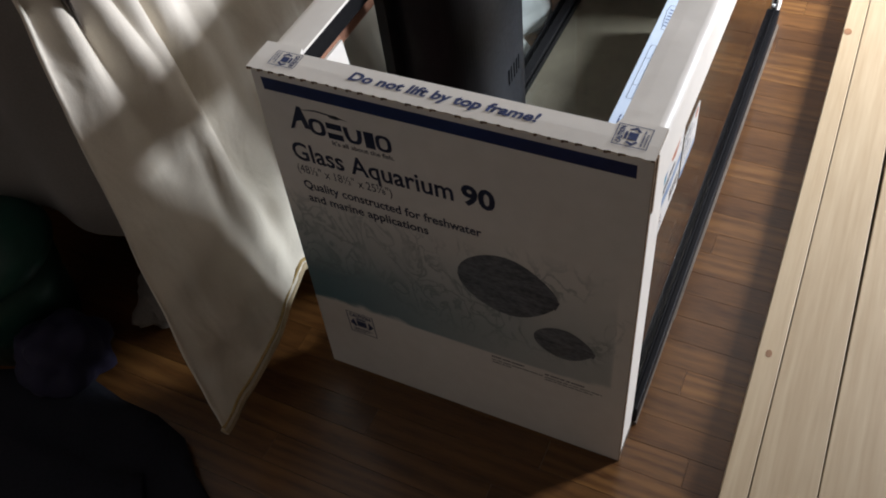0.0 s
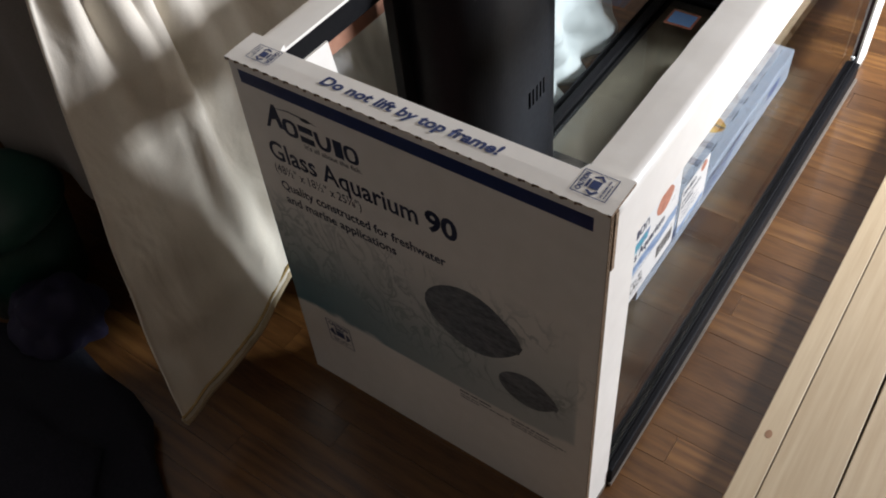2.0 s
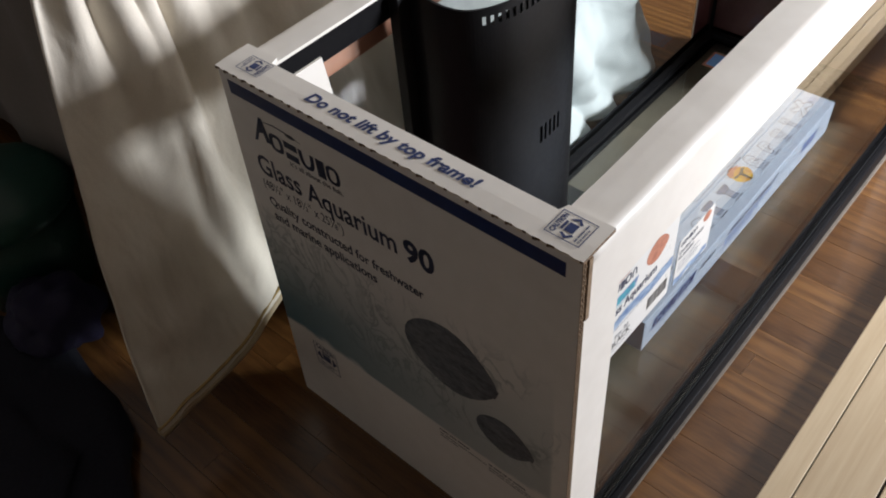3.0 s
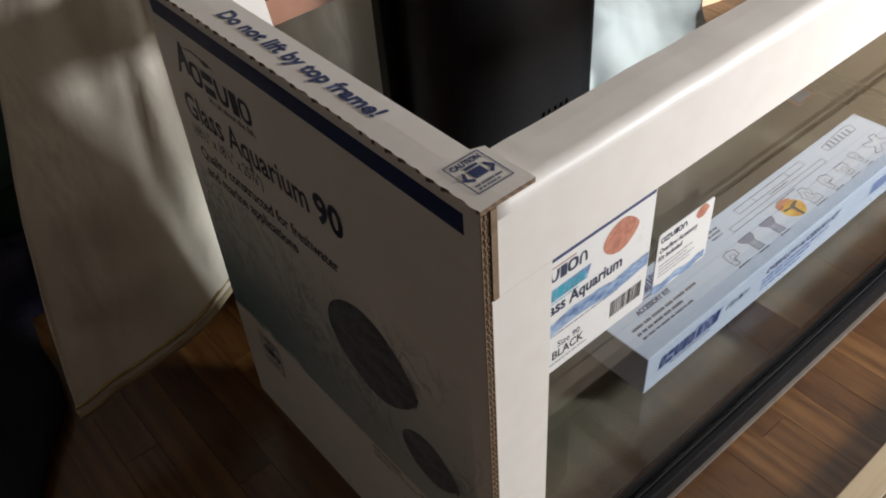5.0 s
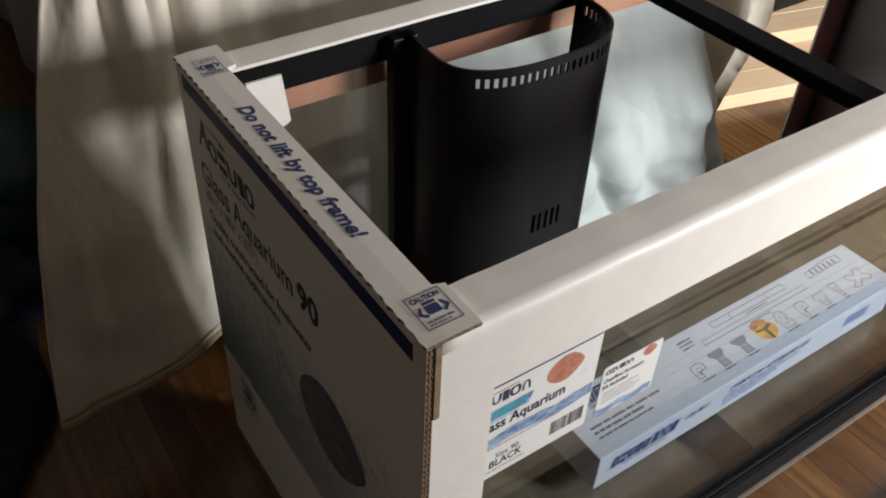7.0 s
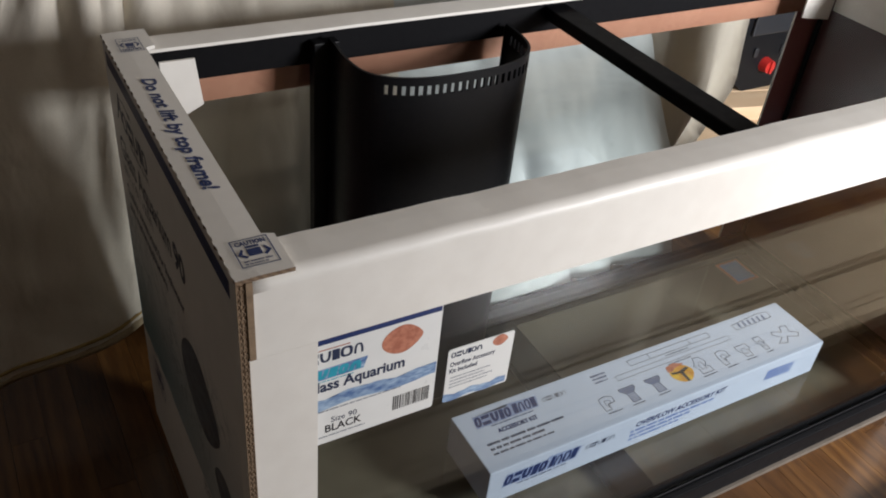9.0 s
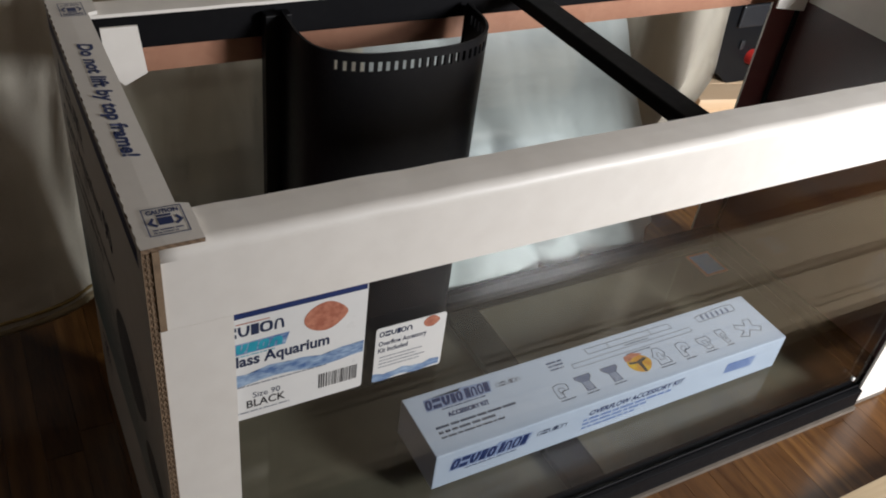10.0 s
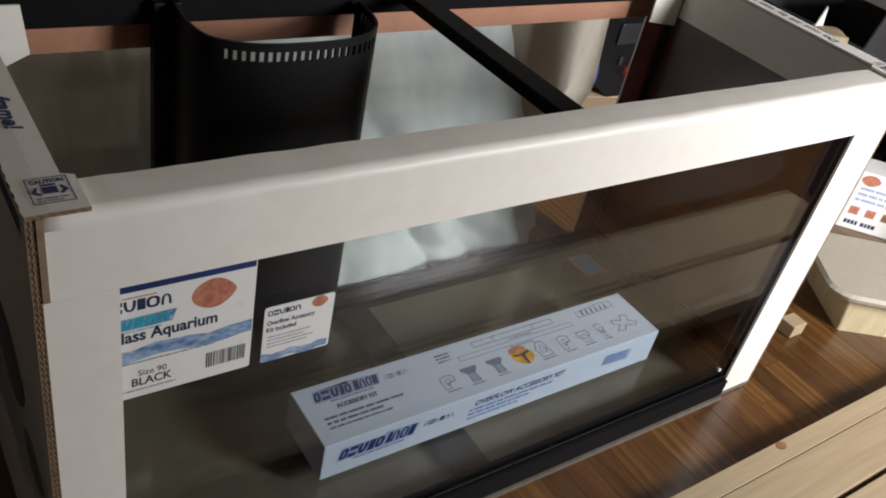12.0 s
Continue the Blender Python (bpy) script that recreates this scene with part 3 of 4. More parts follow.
small = front_label(0.2045, 0.281, 0.419, 0.4915, "label", "small white paper label with a coral oval")
mark("front", (0.208, FY, 0.480), 0.036, 0.0068, 6, INK, small, 5)
patch("front", (0.2645, FY, 0.4845), oval(0.017, 0.0145, 0.3), CORAL_INK, small, "coral_oval")
lettering("Overflow Accessory", "front", (0.208, FY, 0.468), 0.0058, 0.052, INK, small, 0.02)
lettering("Kit Included", "front", (0.208, FY, 0.459), 0.0058, 0.032, INK, small, 0.02)
bars("front", (0.210, FY, 0.438), [(0.0, 0.0, 0.045, 0.0016), (0.0, 0.0045, 0.050, 0.0016), (0.0, 0.009, 0.040, 0.0016), (0.0, 0.0135, 0.047, 0.0016)], GREY_INK, small)
patch("front", (0.204, FY, 0.420), wavy(0.0745, 0.009, 0.0014, phase=2), WAVE_INK, small, "label_wave")

# sticker on the tank's floor
st = part("floor_sticker", box(1.106, 1.164, 0.346, 0.412, 0.0367, 0.0375), CORAL_INK, tank, "blue sticker with a red-brown border on the tank floor")
patch("flat", (1.112, 0.351, 0.0375), rect(0.046, 0.056), SKY_INK, st, "sticker_face")

# small white block that paints a glint on the front glass near the far corner
part("glint_dot", box(1.118, 1.124, 0.0040, 0.0073, 0.070, 0.076, 0.001), LABEL, tank, "small white block in place of a glint on the front glass")

# ---- base sheet under the tank ----
bs = thing("packing_base", (L / 2, W / 2, 0.0), "pale packing strips under the tank's rim", "packing")
part("edge_strip", prism([(0.009, -0.001), (0.0685, -0.001), (0.069, -0.0075), (0.28, -0.0080), (0.28, -0.0092), (1.148, -0.0105), (1.1485, -0.001), (1.235, -0.001), (1.235, 0.024), (0.009, 0.024)], 0.0, 0.0080, "z"), FOAM, bs)
part("edge_strip", prism([(0.006, 0.452), (1.235, 0.452), (1.235, 0.476), (0.006, 0.476)], 0.0, 0.0105, "z"), FOAM, bs)
part("inner_sheet", box(0.032, 1.208, 0.026, 0.45, 0.002, 0.0100), BASE_CARD, bs, "dark packing sheet")
part("end_strip", box(0.006, 0.03, 0.0245, 0.4515, 0.0, 0.0105), FOAM, bs)
part("end_strip", box(1.21, 1.235, 0.0245, 0.4515, 0.0, 0.0105), FOAM, bs)

# ---- the white cardboard cover ----
cover = thing("cardboard_cover", (L / 2, W / 2, 0.0), "white printed corrugated cardboard cover over the tank's ends and top edges", "cardboard box")


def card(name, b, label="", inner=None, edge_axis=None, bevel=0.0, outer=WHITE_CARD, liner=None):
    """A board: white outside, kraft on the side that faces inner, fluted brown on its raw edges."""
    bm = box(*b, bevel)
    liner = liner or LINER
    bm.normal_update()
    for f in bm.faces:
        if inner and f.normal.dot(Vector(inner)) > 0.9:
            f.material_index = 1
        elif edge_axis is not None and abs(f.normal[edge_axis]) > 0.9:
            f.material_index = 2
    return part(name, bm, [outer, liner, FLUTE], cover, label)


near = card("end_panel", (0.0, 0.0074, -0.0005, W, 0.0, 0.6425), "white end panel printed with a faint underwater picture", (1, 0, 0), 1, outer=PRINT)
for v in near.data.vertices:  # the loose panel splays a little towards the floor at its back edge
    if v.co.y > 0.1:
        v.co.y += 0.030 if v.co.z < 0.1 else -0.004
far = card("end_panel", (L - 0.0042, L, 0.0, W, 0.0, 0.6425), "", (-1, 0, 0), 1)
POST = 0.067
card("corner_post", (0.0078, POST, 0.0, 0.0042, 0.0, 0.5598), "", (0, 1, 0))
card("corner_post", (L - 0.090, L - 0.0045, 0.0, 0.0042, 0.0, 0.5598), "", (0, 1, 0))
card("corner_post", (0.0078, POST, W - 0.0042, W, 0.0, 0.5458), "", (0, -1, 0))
# this post's inner side has the brighter liner, as if lit by the window
card("corner_post", (L - POST, L - 0.0045, W - 0.0042, W, 0.0, 0.5458), "", (0, -1, 0), liner=LIT_MAROON)


def rail(sign, y0, inner_y, name):
    """An angle of folded board along a long side: upright strip, rounded fold, flat top."""
    prof = []
    r = 0.0105
    t = 0.004
    zt = 0.6410
    low = 0.56 if sign > 0 else 0.546
    out = [(0.0, low), (0.0, zt - r - 0.0015), (0.0, zt - r)] + [(r - r * math.cos(a), zt - r + r * math.sin(a)) for a in (0.3, 0.6, 0.9, 1.2, 1.57)] + [(r + 0.0015, zt), (0.020, zt + 0.0003), (0.034, zt + 0.0004), (abs(inner_y - y0), zt)]
    inn = [(abs(inner_y - y0), zt - t), (r + 0.002, zt - t), (t, zt - r - 0.002), (t, low)]
    k = 60
    bm = bmesh.new()
    rings = []
    for i in range(k + 1):
        x = 0.0078 + (L - 0.0123) * i / k
        sag = 0.0012 * noise.noise(Vector((x * 5, y0 * 9, 1))) + 0.0007 * noise.noise(Vector((x * 23, y0, 4)))
        rings.append([bm.verts.new((x, y0 + sign * (a + (sag * 0.6 if b > 0.6 else 0)), b + (sag if b > 0.62 else 0))) for a, b in out + inn])
    m = len(out + inn)
    for a, b in zip(rings, rings[1:]):
        for j in range(m):
            f = bm.faces.new((a[j], a[(j + 1) % m], b[(j + 1) % m], b[j]))
            if len(out) <= j < m - 1:
                f.material_index = 1
            f.smooth = 1 <= j <= 8
    bm.faces.new(rings[0])
    bm.faces.new(rings[-1])
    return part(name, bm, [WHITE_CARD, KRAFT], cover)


rail(1, 0.0, 0.048, "front_rail")
rail(-1, W, 0.432, "back_rail")


def top_panel(x0, x1, flip):
    """The flat top of an end, its fold edge perforated with small bumps."""
    bm = bmesh.new()
    n = 130
    zt, zb = 0.6465, 0.6425
    outer, inner = (x0, x1) if not flip else (x1, x0)
    rows = []
    for i in range(n + 1):
        y = -0.001 + (W + 0.002) * i / n
        bump = 0.0006 * noise.noise(Vector((y * 90, 5, x0))) + 0.0007 * (1 if (i // 2) % 2 else -0.5) * (0.6 + 0.8 * noise.noise(Vector((y * 40, 3, 1))) ** 2)
        o = outer - (bump if not flip else -bump)
        wob = 0.00015 * noise.noise(Vector((x0, y * 14, 2)))
        mid = (outer + inner) / 2
        end = 0.010 if (y < 0.05 or y > W - 0.05) else 0.0
        inr = inner + (end if not flip else -end)
        rows.append([bm.verts.new(p) for p in ((o, y, zb - 0.001), (o, y, zt - 0.001), (mid, y, zt + wob), (inr, y, zt + wob * 0.5), (inr, y, zb), (mid, y, zb))])
    for i, (a, b) in enumerate(zip(rows, rows[1:])):
        for j in range(6):
            f = bm.faces.new((a[j], a[(j + 1) % 6], b[(j + 1) % 6], b[j]))
            if j == 0 and (i // 2) % 2 == 0 and noise.noise(Vector((i * 0.37, x0 * 3, 8))) > -0.12:
                f.material_index = 1
    for r in (rows[0], rows[-1]):
        f = bm.faces.new(r)
        f.material_index = 1
    return part("top_panel", bm, [WHITE_CARD, FLUTE], cover)


tp_near = top_panel(0.0, 0.038, False)
tp_far = top_panel(L - 0.038, L, True)
def flutes(y, x_mid, half, z0, z1, pitch):
    """One wavy inner sheet of corrugated board, seen on the raw edge."""
    bm = bmesh.new()
    n = int((z1 - z0) / pitch * 6)
    rows = []
    for i in range(n + 1):
        z = z0 + (z1 - z0) * i / n
        x = x_mid + half * math.sin(i * math.tau / 6 + 0.9 * noise.noise(Vector((z * 30, x_mid * 900, 1))))
        deep = 0.0009 + 0.0005 * noise.noise(Vector((z * 60, 7, x_mid * 500)))
        rows.append([bm.verts.new((x + a, y - b, z)) for a, b in ((-0.00035, 0.0), (-0.00035, deep), (0.00035, deep), (0.00035, 0.0))])
    for a, b in zip(rows, rows[1:]):
        for j in range(3):
            bm.faces.new((a[j], a[j + 1], b[j + 1], b[j]))
    return bm


for xm in (0.0021, 0.0054):
    tagged(part("flute_sheet", flutes(-0.0004, xm, 0.0012, 0.002, 0.6405, 0.0075), KRAFT_EDGE, near, "wavy brown corrugation"), kind="stuff")
for xm in (0.0003, 0.0038, 0.0070):
    part("liner_sheet", box(xm - 0.0003, xm + 0.0003, -0.0014, -0.0005, 0.0, 0.6415), KRAFT_EDGE, near, "thin brown liner edge")
# raw folded edge down the near front corner, loose tabs and the folded-in flap
card("edge_lip", (0.0076, 0.0130, -0.0024, -0.0004, 0.562, 0.6425), "brown raw edge of folded board", None, 0, outer=KRAFT_EDGE)
bm = prism([(0.044, 0.640), (0.083, 0.640), (0.089, 0.583), (0.063, 0.570), (0.046, 0.590)], 0.398, 0.401, "y")
part("corner_tab", bm, WHITE_CARD, cover)
bm = prism([(1.125, 0.637), (1.199, 0.637), (1.199, 0.546), (1.128, 0.557)], 0.4275, 0.4305, "y")
part("corner_tab", bm, WHITE_CARD, cover)
part("folded_flap", box(1.2005, 1.2035, 0.050, 0.426, 0.563, 0.6415), WHITE_CARD, cover, "white flap folded down inside the end")


def caution_icon(face, at, w, h, parent):
    """A framed handling mark: outline, block figure between two arrows, bars of writing."""
    ring(face, at, w, h, w * 0.03, NAVY, parent, "icon_frame")
    right, up = FACES[face]
    o = Vector(at)
    lettering("CAUTION", face, o + right * w * 0.1 + up * h * 0.78, h * 0.14, w * 0.8, NAVY, parent, 0.045)
    patch(face, o, rect(w * 0.36, h * 0.26, w * 0.32, h * 0.36), NAVY, parent, "icon_block")
    patch(face, o, [(w * 0.06, h * 0.46), (w * 0.2, h * 0.66), (w * 0.24, h * 0.6), (w * 0.17, h * 0.46), (w * 0.3, h * 0.36), (w * 0.24, h * 0.3)], NAVY, parent, "icon_arrow")
    patch(face, o, [(w * 0.94, h * 0.46), (w * 0.76, h * 0.3), (w * 0.7, h * 0.36), (w * 0.83, h * 0.46), (w * 0.76, h * 0.6), (w * 0.8, h * 0.66)], NAVY, parent, "icon_arrow")
    patch(face, o, rect(w * 0.36, h * 0.07, w * 0.32, h * 0.66), NAVY, parent, "icon_lid")
    bars(face, o, [(w * 0.12, h * 0.17, w * 0.76, h * 0.06), (w * 0.12, h * 0.08, w * 0.6, h * 0.05)], NAVY, parent)


ZT = 0.6467
lettering("Do not lift by top frame!", "top_near", (0.0146, 0.3515, ZT), 0.0132, 0.226, NAVY, tp_near, 0.034, slant=0.2)
lettering("Do not lift by top frame!", "top_far", (L - 0.0148, 0.128, ZT), 0.0122, 0.228, NAVY, tp_far, 0.022, slant=0.2)
caution_icon("flat", (0.0100, 0.0110, ZT), 0.0310, 0.036, tp_near)
caution_icon("flat_back", (0.0355, 0.456, ZT), 0.025, 0.035, tp_near)
caution_icon("flat_back", (L - 0.009, 0.055, ZT), 0.028, 0.040, tp_far)

# print on the near end panel
patch("end", (0, 0.4625, 0.616), rect(0.4470, 0.0185), NAVY, near, "header_stripe")
# the maker's mark as plain shapes
patch("end", (0, 0.441, 0.560), [(0, 0), (0.018, 0.040), (0.023, 0.040), (0.030, 0.006), (0.022, 0.006), (0.0195, 0.018), (0.012, 0.015), (0.006, 0.002)], INK, near, "logo_shape")
mark("end", (0, 0.412, 0.560), 0.114, 0.026, 5, INK, near, 4, 0.0, 0.25)
patch("end", (0, 0.428, 0.594), [(0, 0), (0.03, 0.004), (0.06, 0.002), (0.075, 0.0), (0.06, 0.004), (0.03, 0.006)], INK, near, "logo_stroke")
patch("end", (0, 0.372, 0.596), oval(0.016, 0.006), SHAPE_INK, near, "logo_oval")
lettering("It's all about the fish.", "end", (0, 0.384, 0.5495), 0.0072, 0.084, INK, near, 0.01)
lettering("Glass Aquarium", "end", (0, 0.4495, 0.507), 0.030, 0.222, INK, near, 0.016)
lettering("90", "end", (0, 0.2165, 0.5075), 0.0315, 0.0425, INK, near, 0.035)
lettering("(48½\" x 18½\" x 25⅛\")", "end", (0, 0.4505, 0.4830), 0.0145, 0.137, INK, near)
lettering("Quality constructed for freshwater", "end", (0, 0.4485, 0.4535), 0.0150, 0.253, INK, near, 0.02)
lettering("and marine applications", "end", (0, 0.4475, 0.4285), 0.0150, 0.177, INK, near, 0.02)
patch("end", (0, 0.167, 0.365), oval(0.132, 0.122, 0.25), SHAPE_INK, near, "printed_oval")
patch("end", (0, 0.115, 0.365), [(0, -0.012), (0.014, -0.018), (0.020, 0.000), (0.006, 0.012)], SHAPE_INK, near, "oval_end", 0.0004)
patch("end", (0, 0.090, 0.274), oval(0.080, 0.070, 0.25), SHAPE_INK, near, "printed_oval")
patch("end", (0, 0.058, 0.274), [(0, -0.007), (0.010, -0.012), (0.013, 0.000), (0.004, 0.007)], SHAPE_INK, near, "oval_end", 0.0004)
caution_icon("end", (0, 0.447, 0.122), 0.047, 0.056, near)
bars("end", (0, 0.199, 0.176), [(0, 0.008, 0.052, 0.0045), (0, 0.0, 0.078, 0.003), (0.0, -0.006, 0.03, 0.003)], INK, near)
bars("end", (0, 0.117, 0.176), [(0, 0.006, 0.060, 0.0045), (0, -0.001, 0.084, 0.003), (0.0, -0.007, 0.07, 0.003)], INK, near)

# ---- the accessory kit box inside ----
KX0, KX1, KY0, KY1, KZ0, KZ1 = 0.3670, 1.0465, 0.1060, 0.2200, 0.0368, 0.1080
kit = thing("kit_box", ((KX0 + KX1) / 2, (KY0 + KY1) / 2, KZ0), "long pale blue printed cardboard box lying on the tank floor", "box")
kb = part("carton", box(KX0, KX1, KY0, KY1, KZ0, KZ1, 0.0015), KIT_CARD, kit)


def kit_mark(face, at, w, h, seed):
    """The kit's slanted navy mark on its pale block, a line of small print under it."""
    right, up = FACES[face]
    o = Vector(at)
    patch(face, o, [(-0.01 * w, -0.04 * h), (w * 0.98, 0.0), (w * 1.05, h * 0.96), (w * 0.60, h * 1.12), (w * 0.56, h * 0.92), (w * 0.03, h * 0.98)], PALE_INK, kb, "logo_block", 0.0001)
    mark(face, o + up * h * 0.06, w * 0.57, h * 0.82, 5, NAVY, kb, seed, 0.25, 0.40)
    mark(face, o + right * w * 0.60 + up * h * 0.10, w * 0.38, h * 0.84, 4, NAVY, kb, seed + 1, 0.25, 0.30)
    bars(face, o, [(w * 0.20, -0.22 * h, w * 0.66, h * 0.13)], NAVY, kb)


FT = KZ1
kit_mark("flat", (0.392, 0.1850, FT), 0.112, 0.022, 21)
mark("flat", (0.513, 0.1890, FT), 0.044, 0.0085, 6, GREY_INK, kb, 8, 0.2, 0.16)
lettering("ACCESSORY KIT", "flat", (0.418, 0.1655, FT), 0.0072, 0.070, NAVY, kb, 0.055)
bars("flat", (0.390, 0.1250, FT), [(0, 0.0250, 0.135, 0.0052), (0, 0.0155, 0.095, 0.0052), (0, 0.0070, 0.105, 0.0040)], INK, kb)
bars("flat", (0.612, 0.1890, FT), [(0, 0.012, 0.032, 0.0042), (0, 0.005, 0.028, 0.0042), (0, -0.002, 0.024, 0.0036)], NAVY, kb)
# line drawings of the pipe parts
drawn("flat", (0.690, 0.1970, FT), rect(0.175, 0.0115), 0.0010, INK, kb, "drawn_pipe")
drawn("flat", (0.733, 0.1970, FT), rect(0.088, 0.0115), 0.0010, INK, kb, "drawn_pipe")
drawn("flat", (0.650, 0.1780, FT), rect(0.245, 0.0095), 0.0008, INK, kb, "drawn_pipe")
bars("flat", (0.760, 0.1910, FT), [(0, 0, 0.05, 0.0028)], INK, kb)
bars("flat", (0.750, 0.1725, FT), [(0, 0, 0.05, 0.0028)], INK, kb)
# the comb-like fitting near the far end
drawn("flat", (0.922, 0.1910, FT), [(0, 0), (0.085, 0.002), (0.088, 0.016), (0.066, 0.019), (0.0, 0.013)], 0.0011, INK, kb)
for i in range(6):
    patch("flat", (0.932 + i * 0.0115, 0.1935, FT), [(0, 0), (0.0045, 0), (0.0065, 0.011), (0.002, 0.011)], SLOT_INK, kb, "drawn_tooth")
for x, w in ((0.636, 0.030), (0.688, 0.030)):
    o2 = [(0.007, 0), (w - 0.007, 0), (w - 0.008, 0.018), (w, 0.026), (w, 0.031), (0, 0.031), (0, 0.026), (0.008, 0.018)]
    patch("flat", (x, 0.1310, FT), o2, SLOT_INK, kb, "drawn_strainer")
    for k in range(5):
        patch("flat", (x + 0.009, 0.1330 + k * 0.0034, FT), rect(w - 0.018, 0.0011), KIT_CARD, kb, "drawn_slot", 0.0003)
    drawn("flat", (x, 0.1310, FT), o2, 0.0009, INK, kb, "drawn_strainer")
    bars("flat", (x + 0.003, 0.1250, FT), [(0, 0, 0.024, 0.0026)], INK, kb)
patch("flat", (0.759, 0.1500, FT), oval(0.042, 0.040, 0.2), YELLOW_INK, kb, "coloured_part")
patch("flat", (0.759, 0.1500, FT), [(-0.022, 0.010), (-0.018, 0.020), (0.000, 0.0235), (0.018, 0.017), (0.010, 0.015), (-0.004, 0.013), (-0.014, 0.008)], CORAL_INK, kb, "coloured_part_edge", 0.0003)
patch("flat", (0.759, 0.1500, FT), [(-0.018, 0.007), (-0.004, 0.004), (0.014, 0.009), (0.019, 0.005), (0.004, 0.0), (0.002, -0.020), (-0.003, -0.019), (-0.003, 0.000), (-0.018, 0.002)], BLACK_INK, kb, "coloured_part_shade", 0.0004)
ELBOW = [(0, 0), (0.4, 0), (0.42, 0.4), (0.95, 0.45), (1.0, 0.85), (0.55, 1.0), (0.1, 0.92), (0.0, 0.6)]
CUP = [(0.25, 0), (0.75, 0), (0.8, 0.45), (1.0, 0.6), (0.95, 1.0), (0.05, 1.0), (0.0, 0.6), (0.2, 0.45)]
VALVE = [(0.1, 0), (0.9, 0), (0.9, 0.3), (0.7, 0.4), (0.9, 0.6), (0.75, 0.95), (0.35, 1.0), (0.2, 0.7), (0.0, 0.55), (0.15, 0.3)]
for x, w, h, shape in ((0.592, 0.026, 0.027, ELBOW), (0.787, 0.030, 0.036, VALVE), (0.840, 0.024, 0.032, ELBOW), (0.884, 0.026, 0.027, CUP), (0.930, 0.016, 0.031, CUP)):
    drawn("flat", (x, 0.1330, FT), [(a * w, b * h) for a, b in shape], 0.0011, INK, kb)
    drawn("flat", (x, 0.1330, FT), [(w * (0.3 + 0.4 * a), h * (0.25 + 0.45 * b)) for a, b in shape], 0.0008, INK, kb)
    bars("flat", (x, 0.1265, FT), [(0, 0, w, 0.0026)], INK, kb)
drawn("flat", (0.968, 0.1310, FT), [(0.0, 0.004), (0.016, 0.0), (0.028, 0.012), (0.046, 0.004), (0.054, 0.012), (0.040, 0.020), (0.046, 0.034), (0.032, 0.036), (0.026, 0.024), (0.008, 0.032), (0.004, 0.024), (0.016, 0.014)], 0.0012, INK, kb, "drawn_clip")
kit_mark("front", (0.392, KY0, 0.066), 0.132, 0.026, 31)
mark("front", (0.538, KY0, 0.076), 0.055, 0.0095, 6, INK, kb, 8, 0.2, 0.16)
lettering("OVERFLOW ACCESSORY KIT", "front", (0.634, KY0, 0.0815), 0.0105, 0.190, NAVY, kb, 0.035, slant=0.2)
bars("front", (0.626, KY0, 0.053), [(0, 0.018, 0.175, 0.0058), (0, 0.009, 0.125, 0.0058), (0, 0, 0.105, 0.005)], BLUE_INK, kb)
patch("front", (0.915, KY0, 0.062), [(0, 0.004), (0.066, 0.0), (0.070, 0.024), (0.004, 0.028)], PALE_INK, kb, "print_block")
bars("front", (0.918, KY0, 0.066), [(0, 0.017, 0.060, 0.0038), (0, 0.010, 0.056, 0.0038), (0, 0.003, 0.058, 0.0038)], BLUE_INK, kb, lift=0.0004)

# ---- boards on the floor in front of the tank ----
def board(x0, x1, y0, y1, z0, z1, label, turn=0.0, knots=(), group="boards on the floor", material=PINE):
    b = thing("pine_board", ((x0 + x1) / 2, (y0 + y1) / 2, z0), label, "board", group)
    p = part("plank", box(x0, x1, y0, y1, z0, z1, 0.0014, 2), material, b)
    for kx, ky, kr in knots:
        part("knot", prism([(kx + kr * 1.5 * math.cos(a), ky + kr * math.sin(a)) for a in [i * math.tau / 14 for i in range(14)]], z1 - 0.002, z1 + 0.0006, "z"), KNOT, p)
    b.rotation_euler = (0, 0, radians(turn))
    return b


BT = 0.036
board(-0.50, 1.86, -0.1850, -0.1480, 0.0, BT, "narrow pale pine strip with knots on the floor", 0.4, ((0.249, -0.1650, 0.005), (1.125, -0.1575, 0.008)))
board(-0.52, 1.90, -0.2740, -0.1864, 0.0, BT + 0.001, "pale planed pine board on the floor", 0.4)
board(-0.45, 1.93, -0.4210, -0.2800, 0.0, BT + 0.002, "wide pale planed pine board on the floor", 0.0)

# ---- bed behind the tank ----
bed = thing("bed", (0.55, 1.5, 0.0), "low bed with a grey valance, mostly under its cover", "bed")
part("mattress", box(0.02, 1.08, 0.80, 2.5, 0.28, 0.76, 0.05, 3), MATTRESS, bed)
part("bed_frame", box(0.05, 1.05, 0.80, 2.5, 0.10, 0.28, 0.01), DARK_WOOD, bed)
for lx in (0.08, 1.0):
    for ly in (0.84, 2.42):
        part("leg", box(lx, lx + 0.05, ly, ly + 0.05, 0.0, 0.10), DARK_WOOD, bed)


